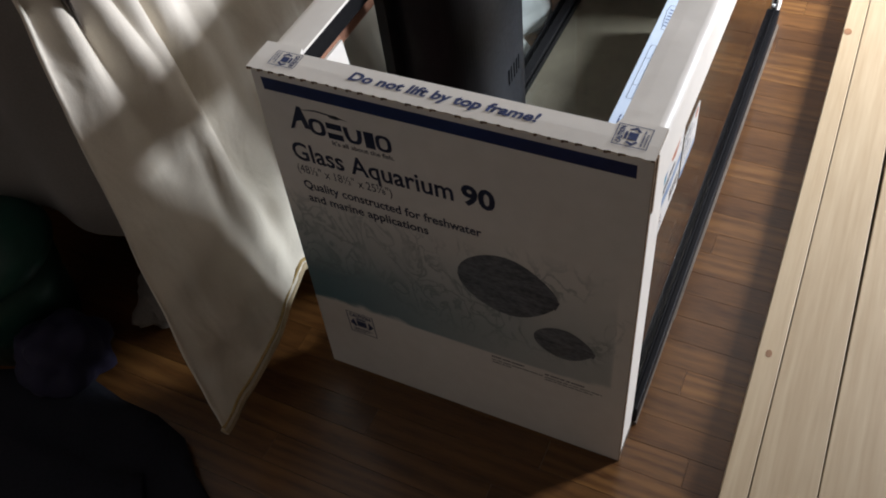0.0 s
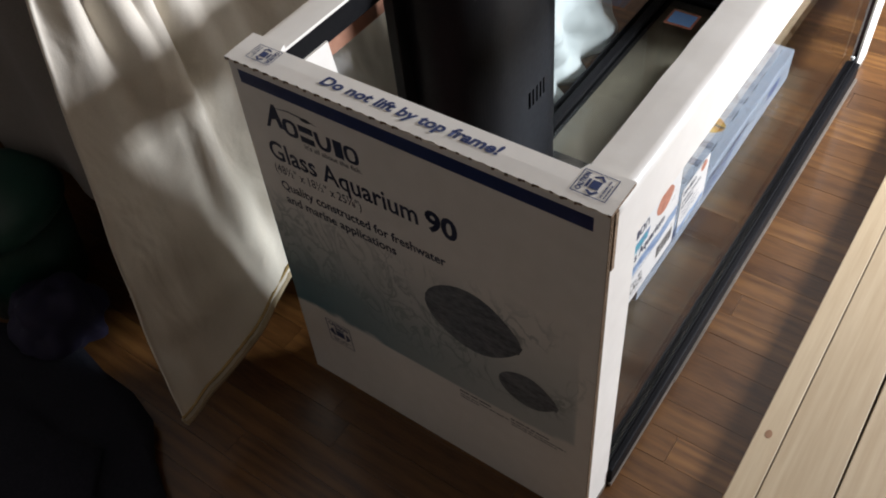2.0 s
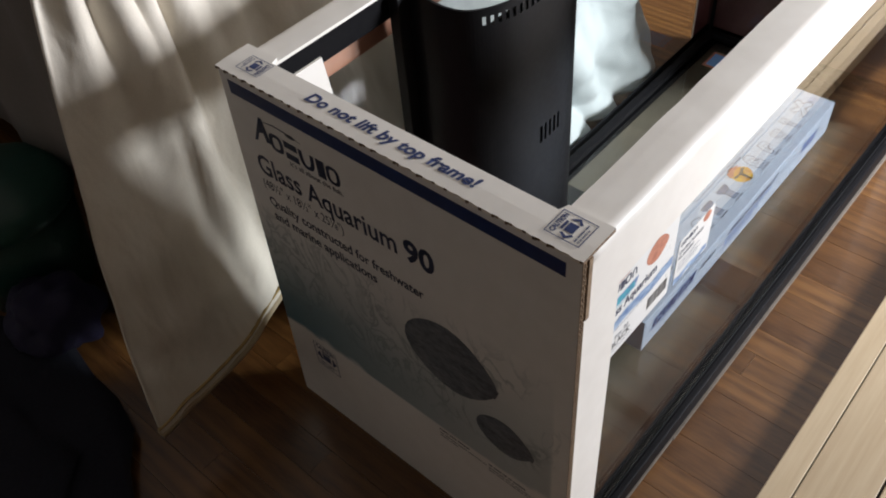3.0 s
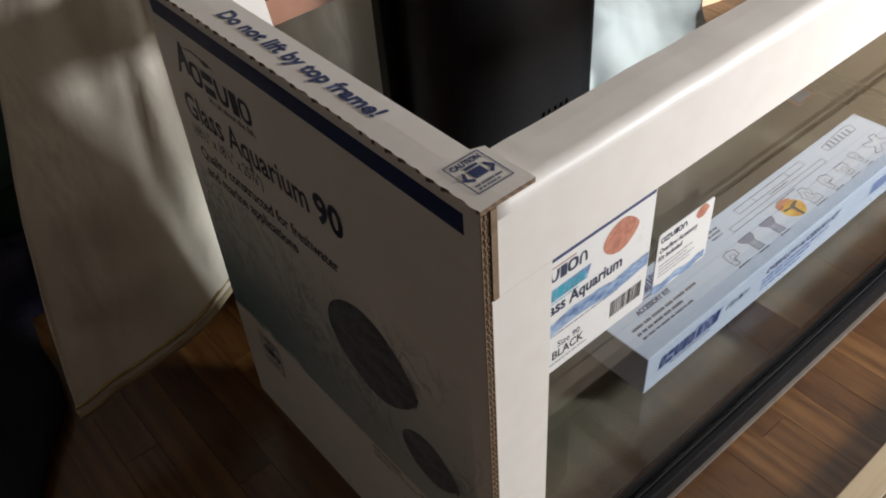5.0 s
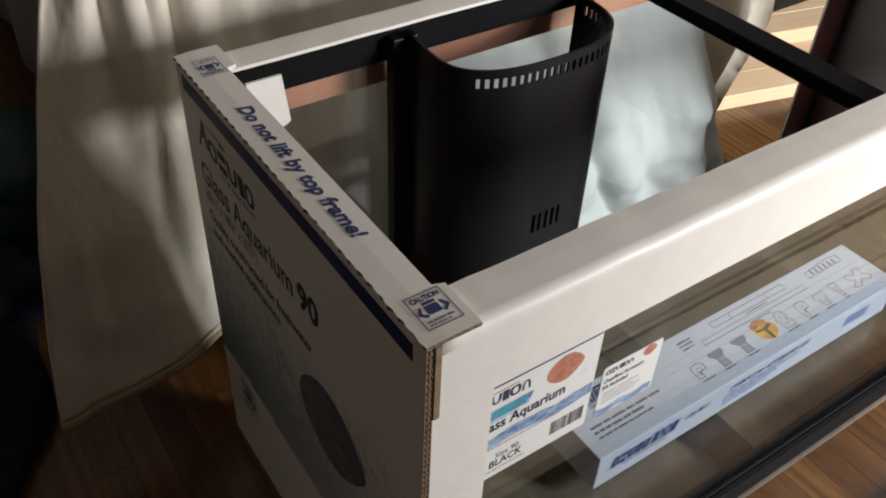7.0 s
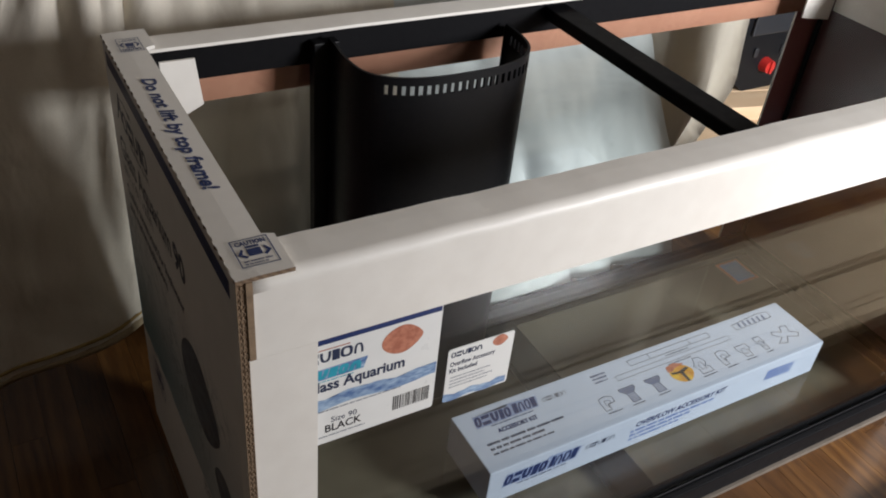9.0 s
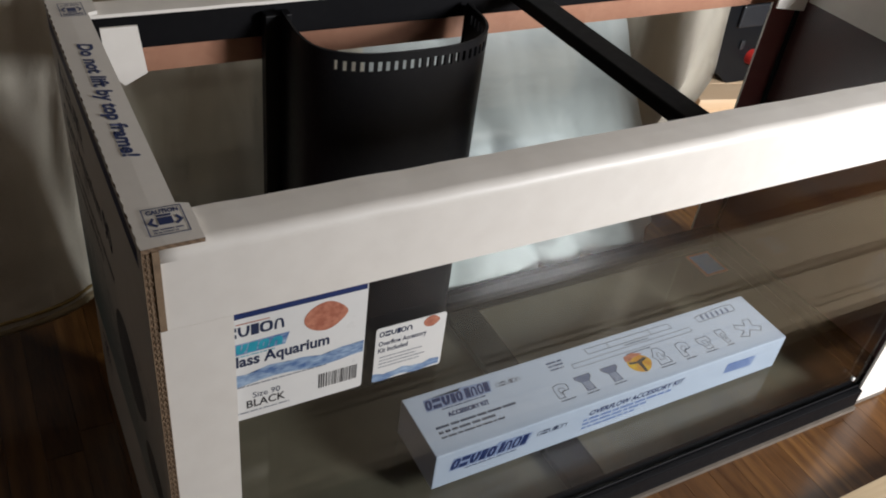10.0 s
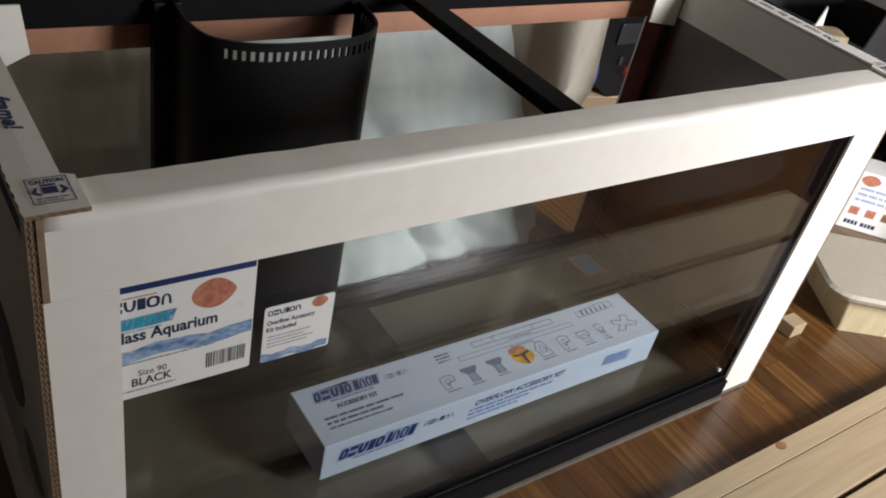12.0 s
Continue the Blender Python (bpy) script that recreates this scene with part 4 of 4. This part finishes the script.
def valance():
    bm = bmesh.new()
    n, rows = 60, []
    for i in range(n + 1):
        y = 0.72 + 1.7 * i / n
        x = -0.01 + 0.010 * math.sin(y * 26) + 0.012 * noise.noise(Vector((y * 6, 2, 0)))
        rows.append([bm.verts.new((x - 0.03 * (0.79 - z) + o, y, z)) for o in (0, 0.006) for z in (0.79, 0.6, 0.45, 0.3, 0.215 + 0.01 * math.sin(y * 9))])
    for a, b in zip(rows, rows[1:]):
        for j in (0, 1, 2, 3, 5, 6, 7, 8):
            bm.faces.new((a[j], a[j + 1], b[j + 1], b[j]))
        bm.faces.new((a[4], a[9], b[9], b[4]))
        bm.faces.new((a[0], a[5], b[5], b[0]))
    return bm


part("valance", valance(), SKIRT, bed, "grey fabric valance", True)


def comforter():
    """The bed cover: over the mattress edge and down to the floor in deep folds; returns mesh and hem line."""
    bm = bmesh.new()
    nx, nv = 190, 70
    prof = [(1.75, 0.80), (1.2, 0.81), (0.95, 0.812), (0.83, 0.80), (0.765, 0.76), (0.715, 0.68), (0.675, 0.56), (0.648, 0.42), (0.628, 0.28), (0.612, 0.15), (0.60, 0.05), (0.595, 0.0)]
    hem, grid = [], []
    for i in range(nx + 1):
        u = i / nx
        x0 = -0.21 + 1.345 * u
        # the hem: on the floor at the near corner, a little lifted beside the tank's corner, on the floor further on
        rise = min(1.0, max(0.0, (x0 + 0.21) / 0.24))
        fall = min(1.0, max(0.0, (x0 - 0.10) / 0.22))
        low = (0.094 + 0.022 * rise + 0.045 * math.exp(-((x0 - 0.06) / 0.045) ** 2)) * (1 - fall * fall * (3 - 2 * fall)) + 0.010 + 0.006 * abs(noise.noise(Vector((x0 * 5, 3, 1))))
        pull = 0.045 * math.exp(-((x0 - 0.06) / 0.13) ** 2)
        col = []
        for j in range(nv + 1):
            v = j / nv
            s = v * (len(prof) - 1)
            k = min(int(s), len(prof) - 2)
            f = s - k
            y = prof[k][0] + (prof[k + 1][0] - prof[k][0]) * f
            z = prof[k][1] + (prof[k + 1][1] - prof[k][1]) * f
            if z < 0.76:
                z = low + (z / 0.76) * (0.76 - low)
            hang = max(0.0, min(1.0, (0.78 - z) / 0.76))
            # both edges lean outward as they fall
            x = x0 + 0.17 * (1 - hang) ** 1.6 * max(0.0, 1 - u * 3.0) - 0.25 * (1 - hang) * max(0.0, 1 - (1 - u) * 3.0) - 0.02 * hang * (1 - u)
            fold = 0.020 * math.sin(x0 * 34 + 1.2 * math.sin(x0 * 7) + 1.4 * hang) + 0.020 * math.sin(x0 * 15 + 0.6)
            fold += 0.016 * (1 - hang) * math.sin(x0 * 62 + 3 * noise.noise(Vector((x0 * 4, z * 4, 1)))) * max(0.0, 1 - max(0.0, x0 - 0.02) / 0.2) + 0.022 * noise.noise(Vector((x0 * 9, z * 3, 7))) + 0.014 * noise.noise(Vector((x0 * 22, z * 7, 3))) + 0.006 * noise.noise(Vector((x0 * 50, z * 22, 9)))
            amp = (0.25 + 0.75 * hang if y < 0.84 else 0.15) * (0.45 + 0.55 * min(1.0, max(0.0, (x0 - 0.02) / 0.15))) * (1 - 0.85 * min(1.0, max(0.0, (x0 - 0.4) / 0.2)))
            if x0 < 0.10:
                amp *= 1 - 0.8 * hang ** 1.5 * min(1.0, (0.10 - x0) / 0.08)
            # the near edge turns back round the bed's corner, most of all higher up
            back = 0.07 * max(0.0, (0.03 - x0) / 0.24) ** 1.2 * max(0.0, 1 - hang / 0.55)
            x += 0.5 * back
            near_hem = hang ** 2 * min(1.0, max(0.0, (0.04 - x0) / 0.18))
            x -= 0.006 * near_hem
            # gathers below the mattress edge, one long ridge down the corner, small crumples low down
            side = min(1.0, max(0.0, (0.16 - x0) / 0.08))
            gather = 0.013 * math.exp(-((hang - 0.16) / 0.24) ** 2) * math.sin(x0 * 88 + 5 * noise.noise(Vector((x0 * 7, z * 2.5, 3))))
            ridge = 0.024 * math.exp(-((x0 + 0.075 - 0.13 * hang) / 0.020) ** 2) * max(0.0, min(1.0, (hang - 0.08) / 0.2, (0.82 - hang) / 0.25))
            crumple = 0.010 * hang * noise.noise(Vector((x0 * 15 + z * 5, z * 19, 5)))
            y2 = y + fold * amp - pull * hang + back - 0.055 * near_hem + side * (gather - ridge + crumple * (1 - near_hem * 0.6))
            lean = min(1.0, max(0.0, (x0 - 0.30) / 0.25)) * min(1.0, max(0.0, (1.18 - x0) / 0.14))
            y2 -= 0.100 * lean * hang ** 0.7
            y2 += lean * hang * (0.034 * noise.noise(Vector((x0 * 7 + z * 3, z * 9, 21))) + 0.022 * abs(noise.noise(Vector((x0 * 8 - z * 9, z * 6 + x0 * 4, 33)))) + 0.005 * noise.noise(Vector((x0 * 31 + z * 9, z * 27, 4))))
            y2 += lean * (0.016 * math.sin(z * 21 + x0 * 6 + 2 * noise.noise(Vector((x0 * 3, z * 3, 11)))) * hang)
            y2 += lean * hang * (0.026 * math.exp(-((x0 - 0.66 - 0.5 * (0.34 - z)) / 0.022) ** 2) - 0.022 * math.exp(-((x0 - 0.72 - 0.5 * (0.34 - z)) / 0.035) ** 2) - 0.020 * math.exp(-((z - 0.30 + 0.25 * (x0 - 0.8)) / 0.03) ** 2))
            y2 += lean * max(0.0, 1 - z / 0.24) * 0.028 * noise.noise(Vector((x0 * 17, z * 21, 41)))
            if x0 > -0.04:
                y2 = max(y2, 0.490 + 0.004 * noise.noise(Vector((x0 * 30, z * 30, 0))))
            zz = z + (0.012 * noise.noise(Vector((x0 * 7, y * 7, 5))) if y >= 0.8 else 0.006 * noise.noise(Vector((x0 * 18, z * 16, 5))) * hang)
            col.append((x, y2, max(zz, 0.004)))
        grid.append(col)
        hem.append(col[-1])
    vs = [[bm.verts.new(p) for p in col] for col in grid]
    for i, (a, b) in enumerate(zip(vs, vs[1:])):
        for j in range(nv):
            f = bm.faces.new((a[j], a[j + 1], b[j + 1], b[j]))
            # right part behind the tank takes the cloth copy with blue skylight painted in
            f.material_index = 1 if -0.21 + 1.345 * i / nx > 0.46 and j > 14 else 0
    return bm, hem


def corner_fold():
    """The cover's far corner: a thin fold that narrows downward behind the main drape."""
    bm = bmesh.new()
    rows = []
    for i in range(31):
        u = i / 30
        z = 0.80 - 0.70 * u
        x1 = 1.335 - 0.05 * u - 0.13 * max(0.0, u - 0.72) / 0.28
        x0 = 0.93 + 0.05 * u
        rows.append([bm.verts.new((x0 + (x1 - x0) * k / 16, 0.70 - 0.05 * u + 0.018 * math.sin(k * 0.9 + u * 2) * (0.4 + u) + 0.01 * noise.noise(Vector((k * 0.4, u * 4, 2))), z)) for k in range(17)])
    for a, b in zip(rows, rows[1:]):
        for k in range(16):
            bm.faces.new((a[k], a[k + 1], b[k + 1], b[k]))
    bmesh.ops.solidify(bm, geom=bm.faces[:], thickness=0.003)
    return bm


quilt = thing("bed_cover", (0.5, 0.9, 0.0), "crumpled cream bed cover with gold piping, skylight behind the tank painted in blue", "bed cover")
bm, hem = comforter()
cl = part("cover_cloth", bm, [FABRIC, SKYLIT_FABRIC], quilt, "", True)
th = cl.modifiers.new("thickness", 'SOLIDIFY')
th.thickness, th.offset = 0.006, 1.0
part("piping", tube([(x, y - 0.003, z + 0.020) for x, y, z in hem[:60:2]], 0.0028, 6), PIPING, quilt, "gold piping", True)
part("corner_fold", corner_fold(), FABRIC, quilt, "thin cream fold of the cover's far corner", True)
part("hem_band", tube([(x, y, z + 0.004) for x, y, z in hem[:60:2]], 0.0080, 6), HEM, quilt, "tan hem band", True)

# ---- things in the shade by the bed ----
bin_ = thing("storage_bin", (-0.14, 1.10, 0.0), "dark green plastic bin with a rounded lid", "bin")
bm = bmesh.new()
bmesh.ops.create_cone(bm, cap_ends=True, segments=28, radius1=0.10, radius2=0.125, depth=0.20, matrix=Matrix.Translation((-0.14, 1.10, 0.10)))
part("body", bm, GREEN_PLASTIC, bin_, "", True)
bm = bmesh.new()
bmesh.ops.create_uvsphere(bm, u_segments=28, v_segments=12, radius=0.135, matrix=Matrix.Translation((-0.14, 1.10, 0.20)) @ Matrix.Diagonal((1, 1, 0.42, 1)))
bmesh.ops.bisect_plane(bm, geom=bm.verts[:] + bm.edges[:] + bm.faces[:], plane_co=(0, 0, 0.195), plane_no=(0, 0, -1), clear_outer=True)
part("lid", bm, GREEN_PLASTIC, bin_, "", True)


def heap(name, at, size, material, label, category, seed, lumps=0.3):
    """A soft crumpled heap of cloth resting on the floor."""
    t = thing(name, (at[0], at[1], 0.0), label, category)
    bm = bmesh.new()
    bmesh.ops.create_icosphere(bm, subdivisions=4, radius=1)
    for v in bm.verts:
        k = 1 + lumps * noise.noise(v.co * 1.7 + Vector((seed, 0, 0))) + lumps * 0.4 * noise.noise(v.co * 5 + Vector((0, seed, 0)))
        v.co = Vector((at[0] + v.co.x * size[0] * k, at[1] + v.co.y * size[1] * k, max(0.002, size[2] * (0.55 + 0.75 * v.co.z * k))))
    part("cloth", bm, material, t, "", True)
    return t


heap("cloth_bundle", (-0.19, 0.93), (0.075, 0.075, 0.10), PURPLE, "dark purple cloth bundle on the floor", "cloth", 2.0, 0.25)
heap("paper_scrap", (-0.37, 0.86), (0.035, 0.045, 0.03), LABEL, "crumpled pale scrap on the floor", "paper", 5.0, 0.5)
heap("black_coat", (-0.64, 0.84), (0.42, 0.46, 0.045), BLACK_CLOTH, "black coat lying in a heap on the floor", "coat", 12.0, 0.25)
heap("cloth_bundle", (0.02, 0.86), (0.09, 0.06, 0.045), SKIRT, "pale grey cloth on the floor under the bed", "cloth", 8.0, 0.4)

# ---- lumber and tool case beyond the bed's end ----
turned = Matrix.Translation((1.341, 0.758, 0)) @ Matrix.Rotation(radians(-13), 4, 'Z') @ Matrix.Translation((-1.341, -0.690, 0))
for i, (x0, x1, y0, y1, z0) in enumerate(((1.235, 2.06, 0.690, 0.778, 0.0), (1.22, 2.06, 0.782, 0.870, 0.0), (1.26, 2.06, 0.874, 0.962, 0.0), (1.24, 2.06, 0.966, 1.054, 0.0), (1.24, 2.06, 1.058, 1.146, 0.0), (1.26, 2.06, 1.150, 1.238, 0.0), (1.30, 2.06, 1.242, 1.330, 0.0),
                                          (1.52, 2.06, 0.874, 0.962, 0.0381), (1.46, 2.06, 0.966, 1.054, 0.0381), (1.58, 2.06, 1.058, 1.146, 0.0381), (1.50, 2.06, 1.150, 1.238, 0.0381), (1.50, 2.06, 1.242, 1.330, 0.0381))):
    b = board(x0, x1, y0, y1, z0, z0 + 0.038, "warm pale pine board in a stack on the floor", 0.0, (((x0 + 0.17, y0 + 0.05, 0.006),) if i in (0, 2, 8) else ()), "stacked boards", PINE_WARM)
    b.location = turned @ b.location
    b.rotation_euler = (0, 0, radians(-13 + 0.5 * (i % 3 - 1)))
case = thing("tool_case", (1.86, 1.08, 0.077), "black plastic tool case with a red knob on the boards", "tool case")
CY0, CY1, CZ = 0.955, 1.20, 0.077
part("body", prism([(1.62, CZ + 0.24), (1.62, CZ + 0.055), (1.66, CZ + 0.030), (1.70, CZ), (2.10, CZ), (2.12, CZ + 0.03), (2.12, CZ + 0.24)], CY0, CY1, "y"), DARK_PLASTIC, case)
part("lid", box(1.615, 2.125, CY0 - 0.004, CY1 + 0.004, CZ + 0.242, CZ + 0.34, 0.014, 3), DARK_PLASTIC, case)
part("front_panel", box(1.665, 1.84, CY0 - 0.010, CY0 - 0.001, CZ + 0.165, CZ + 0.225, 0.004), GREY_PLASTIC, case, "dark grey raised panel")
bm = bmesh.new()
bmesh.ops.create_cone(bm, cap_ends=True, segments=20, radius1=0.021, radius2=0.018, depth=0.024, matrix=pose(1.757, CY0 - 0.012, 0.150, 90))
knob = part("knob", bm, RED_PLASTIC, case, "red plastic knob")
part("grip", box(1.753, 1.761, CY0 - 0.030, CY0 - 0.0245, 0.133, 0.167, 0.0015), RED_PLASTIC, knob)
part("tab", box(1.611, 1.632, CY0 - 0.006, CY0 + 0.03, CZ + 0.050, CZ + 0.10, 0.003), BLUE_PLASTIC, case, "blue plastic tab")
for hx in (1.70, 1.80):
    part("latch", box(hx, hx + 0.014, CY0 - 0.006, CY0 - 0.0005, CZ + 0.10, CZ + 0.125, 0.002), GREY_PLASTIC, case)

# ---- things past the tank's far end ----
tote = thing("storage_box", (1.755, 0.020, 0.0), "cream box with pale grained sides and a flat lid", "storage box")


def rounded(cx, cy, w, d, r, turn):
    pts = []
    for sx, sy, a0 in ((1, 1, 0), (-1, 1, 90), (-1, -1, 180), (1, -1, 270)):
        for k in range(6):
            a = radians(a0 + 18 * k)
            pts.append((sx * (w / 2 - r) + r * math.cos(a), sy * (d / 2 - r) + r * math.sin(a)))
    c, s = math.cos(radians(turn)), math.sin(radians(turn))
    return [(cx + x * c - y * s, cy + x * s + y * c) for x, y in pts]


def loft(outlines, zs):
    bm = bmesh.new()
    rings = [[bm.verts.new((x, y, z)) for x, y in o] for o, z in zip(outlines, zs)]
    k = len(rings[0])
    for a, b in zip(rings, rings[1:]):
        for i in range(k):
            bm.faces.new((a[i], a[(i + 1) % k], b[(i + 1) % k], b[i]))
    bm.faces.new(rings[0])
    bm.faces.new(rings[-1])
    return bm


part("body", loft([rounded(1.765, 0.022, 0.315, 0.18, 0.008, -33), rounded(1.760, 0.024, 0.345, 0.20, 0.008, -33)], (0.0, 0.105)), PALE_WOOD, tote, "pale yellow grained sides")
part("lid", loft([rounded(1.745, 0.018, 0.42, 0.25, 0.05, -36), rounded(1.745, 0.018, 0.425, 0.255, 0.05, -36), rounded(1.745, 0.018, 0.41, 0.24, 0.05, -36)], (0.1055, 0.114, 0.120)), CREAM_PLASTIC, tote)
carton = thing("food_carton", (2.07, 0.30, 0.0), "small white printed carton standing on the floor", "carton")
cb = part("carton", box(2.00, 2.14, 0.25, 0.35, 0.0, 0.165, 0.003), LABEL, carton)
carton.rotation_euler = (0, 0, radians(-48))
for i in range(3):
    patch("front", (2.014 + i * 0.042, 0.25, 0.045), rect(0.024, 0.022), CORAL_INK if i < 2 else KNOT, cb, "printed_square")
bars("front", (2.015, 0.25, 0.016), [(0, 0, 0.08, 0.014)], INK, cb)
bars("front", (2.015, 0.25, 0.085), [(0, 0, 0.10, 0.008), (0, 0.016, 0.10, 0.008), (0, 0.032, 0.07, 0.008)], PALE_INK, cb)
patch("front", (2.03, 0.25, 0.145), oval(0.045, 0.03), CORAL_INK, cb, "printed_oval")
off = thing("wood_offcut", (1.475, 0.068, 0.0), "small pale wood offcut on the floor", "wood")
part("block", box(1.445, 1.490, 0.055, 0.093, 0.0, 0.03, 0.002), PINE, off)
kr = thing("moving_box", (2.35, 0.72, 0.0), "open dark charcoal box with its flap up", "cardboard box")
bm = box(2.15, 2.60, 0.55, 0.556, 0, 0.38)
box(2.15, 2.60, 0.90, 0.906, 0, 0.38, bm=bm)
box(2.15, 2.156, 0.556, 0.90, 0, 0.38, bm=bm)
box(2.594, 2.60, 0.556, 0.90, 0, 0.38, bm=bm)
box(2.156, 2.594, 0.556, 0.90, 0, 0.006, bm=bm)
part("body", bm, CHARCOAL, kr)
part("flap", prism([(2.15, 0.38), (2.60, 0.38), (2.56, 0.50), (2.19, 0.50)], 0.545, 0.55, "y"), CHARCOAL, kr)
bag = thing("paper_bag", (2.08, 0.62, 0.0), "crumpled tan paper bag standing on the floor", "paper bag")
bm = box(2.035, 2.125, 0.565, 0.675, 0.0, 0.40)
bmesh.ops.subdivide_edges(bm, edges=bm.edges[:], cuts=7, use_grid_fill=True)
for v in bm.verts:
    k = noise.noise_vector(v.co * 17) * 0.012
    pinch = 1 - 0.25 * max(0.0, v.co.z - 0.28) / 0.12
    v.co = Vector((2.08 + (v.co.x - 2.08) * pinch + k.x, 0.62 + (v.co.y - 0.62) * pinch + k.y, max(0.0, v.co.z + (k.z if v.co.z > 0.01 else 0))))
part("bag", bm, TAN_PAPER, bag, "", True)
part("paper_liner", prism([(2.05, 0.36), (2.11, 0.36), (2.085, 0.455)], 0.655, 0.659, "y"), LABEL, bag, "white paper sticking out of the bag")
gc = thing("grey_case", (2.67, 0.30, 0.0), "dark grey hard plastic case standing on the floor", "case")
part("shell", box(2.45, 2.90, 0.10, 0.50, 0.0, 0.42, 0.03, 3), DARK_PLASTIC, gc)
part("handle", box(2.432, 2.449, 0.2, 0.34, 0.26, 0.29, 0.005), SKIRT, gc, "grey handle")
bl = thing("blue_crate", (2.3, -0.28, 0.0), "dark blue plastic crate on the floor", "crate")
part("body", box(2.05, 2.55, -0.45, 0.05, 0.0, 0.30, 0.012), NAVY_PLASTIC, bl)

# ---- oak strips, last ----
def floor_strips():
    rnd = random.Random(11)
    pw = 0.0508
    meshes = {}
    count = 0
    rest = bmesh.new()
    i = 0
    x = 0.399 - 44 * pw
    while x < RX1 - 0.01:
        y = RY0 - rnd.uniform(0, 0.4)
        while y < RY1:
            ln = rnd.choice((0.32, 0.42, 0.55, 0.68, 0.8))
            y0, y1 = max(y, RY0), min(y + ln, RY1)
            if y1 - y0 > 0.02:
                near_enough = -0.45 < x < 1.8 and y1 > -0.6 and y0 < 1.0
                g = 0.0003
                if near_enough and count < 290:
                    key = round(y1 - y0, 2)
                    if key not in meshes:
                        b = box(g, pw - g, g, key - g, -0.0058, 0.0)
                        me = bpy.data.meshes.new("oak_strip")
                        b.to_mesh(me)
                        b.free()
                        me.materials.append(OAK)
                        meshes[key] = me
                    ob = new("oak_strip", meshes[key])
                    ob.location = (x, y0, -rnd.uniform(0.0, 0.0004))
                    ob.parent = floor
                    count += 1
                else:
                    box(max(x, RX0) + g, min(x + pw, RX1) - g, y0 + g, y1 - g, -0.0058, 0.0, bm=rest)
            y += ln
        x += pw
    r = part("oak_strips", rest, OAK, floor)
    tagged(r, kind="stuff")


floor_strips()
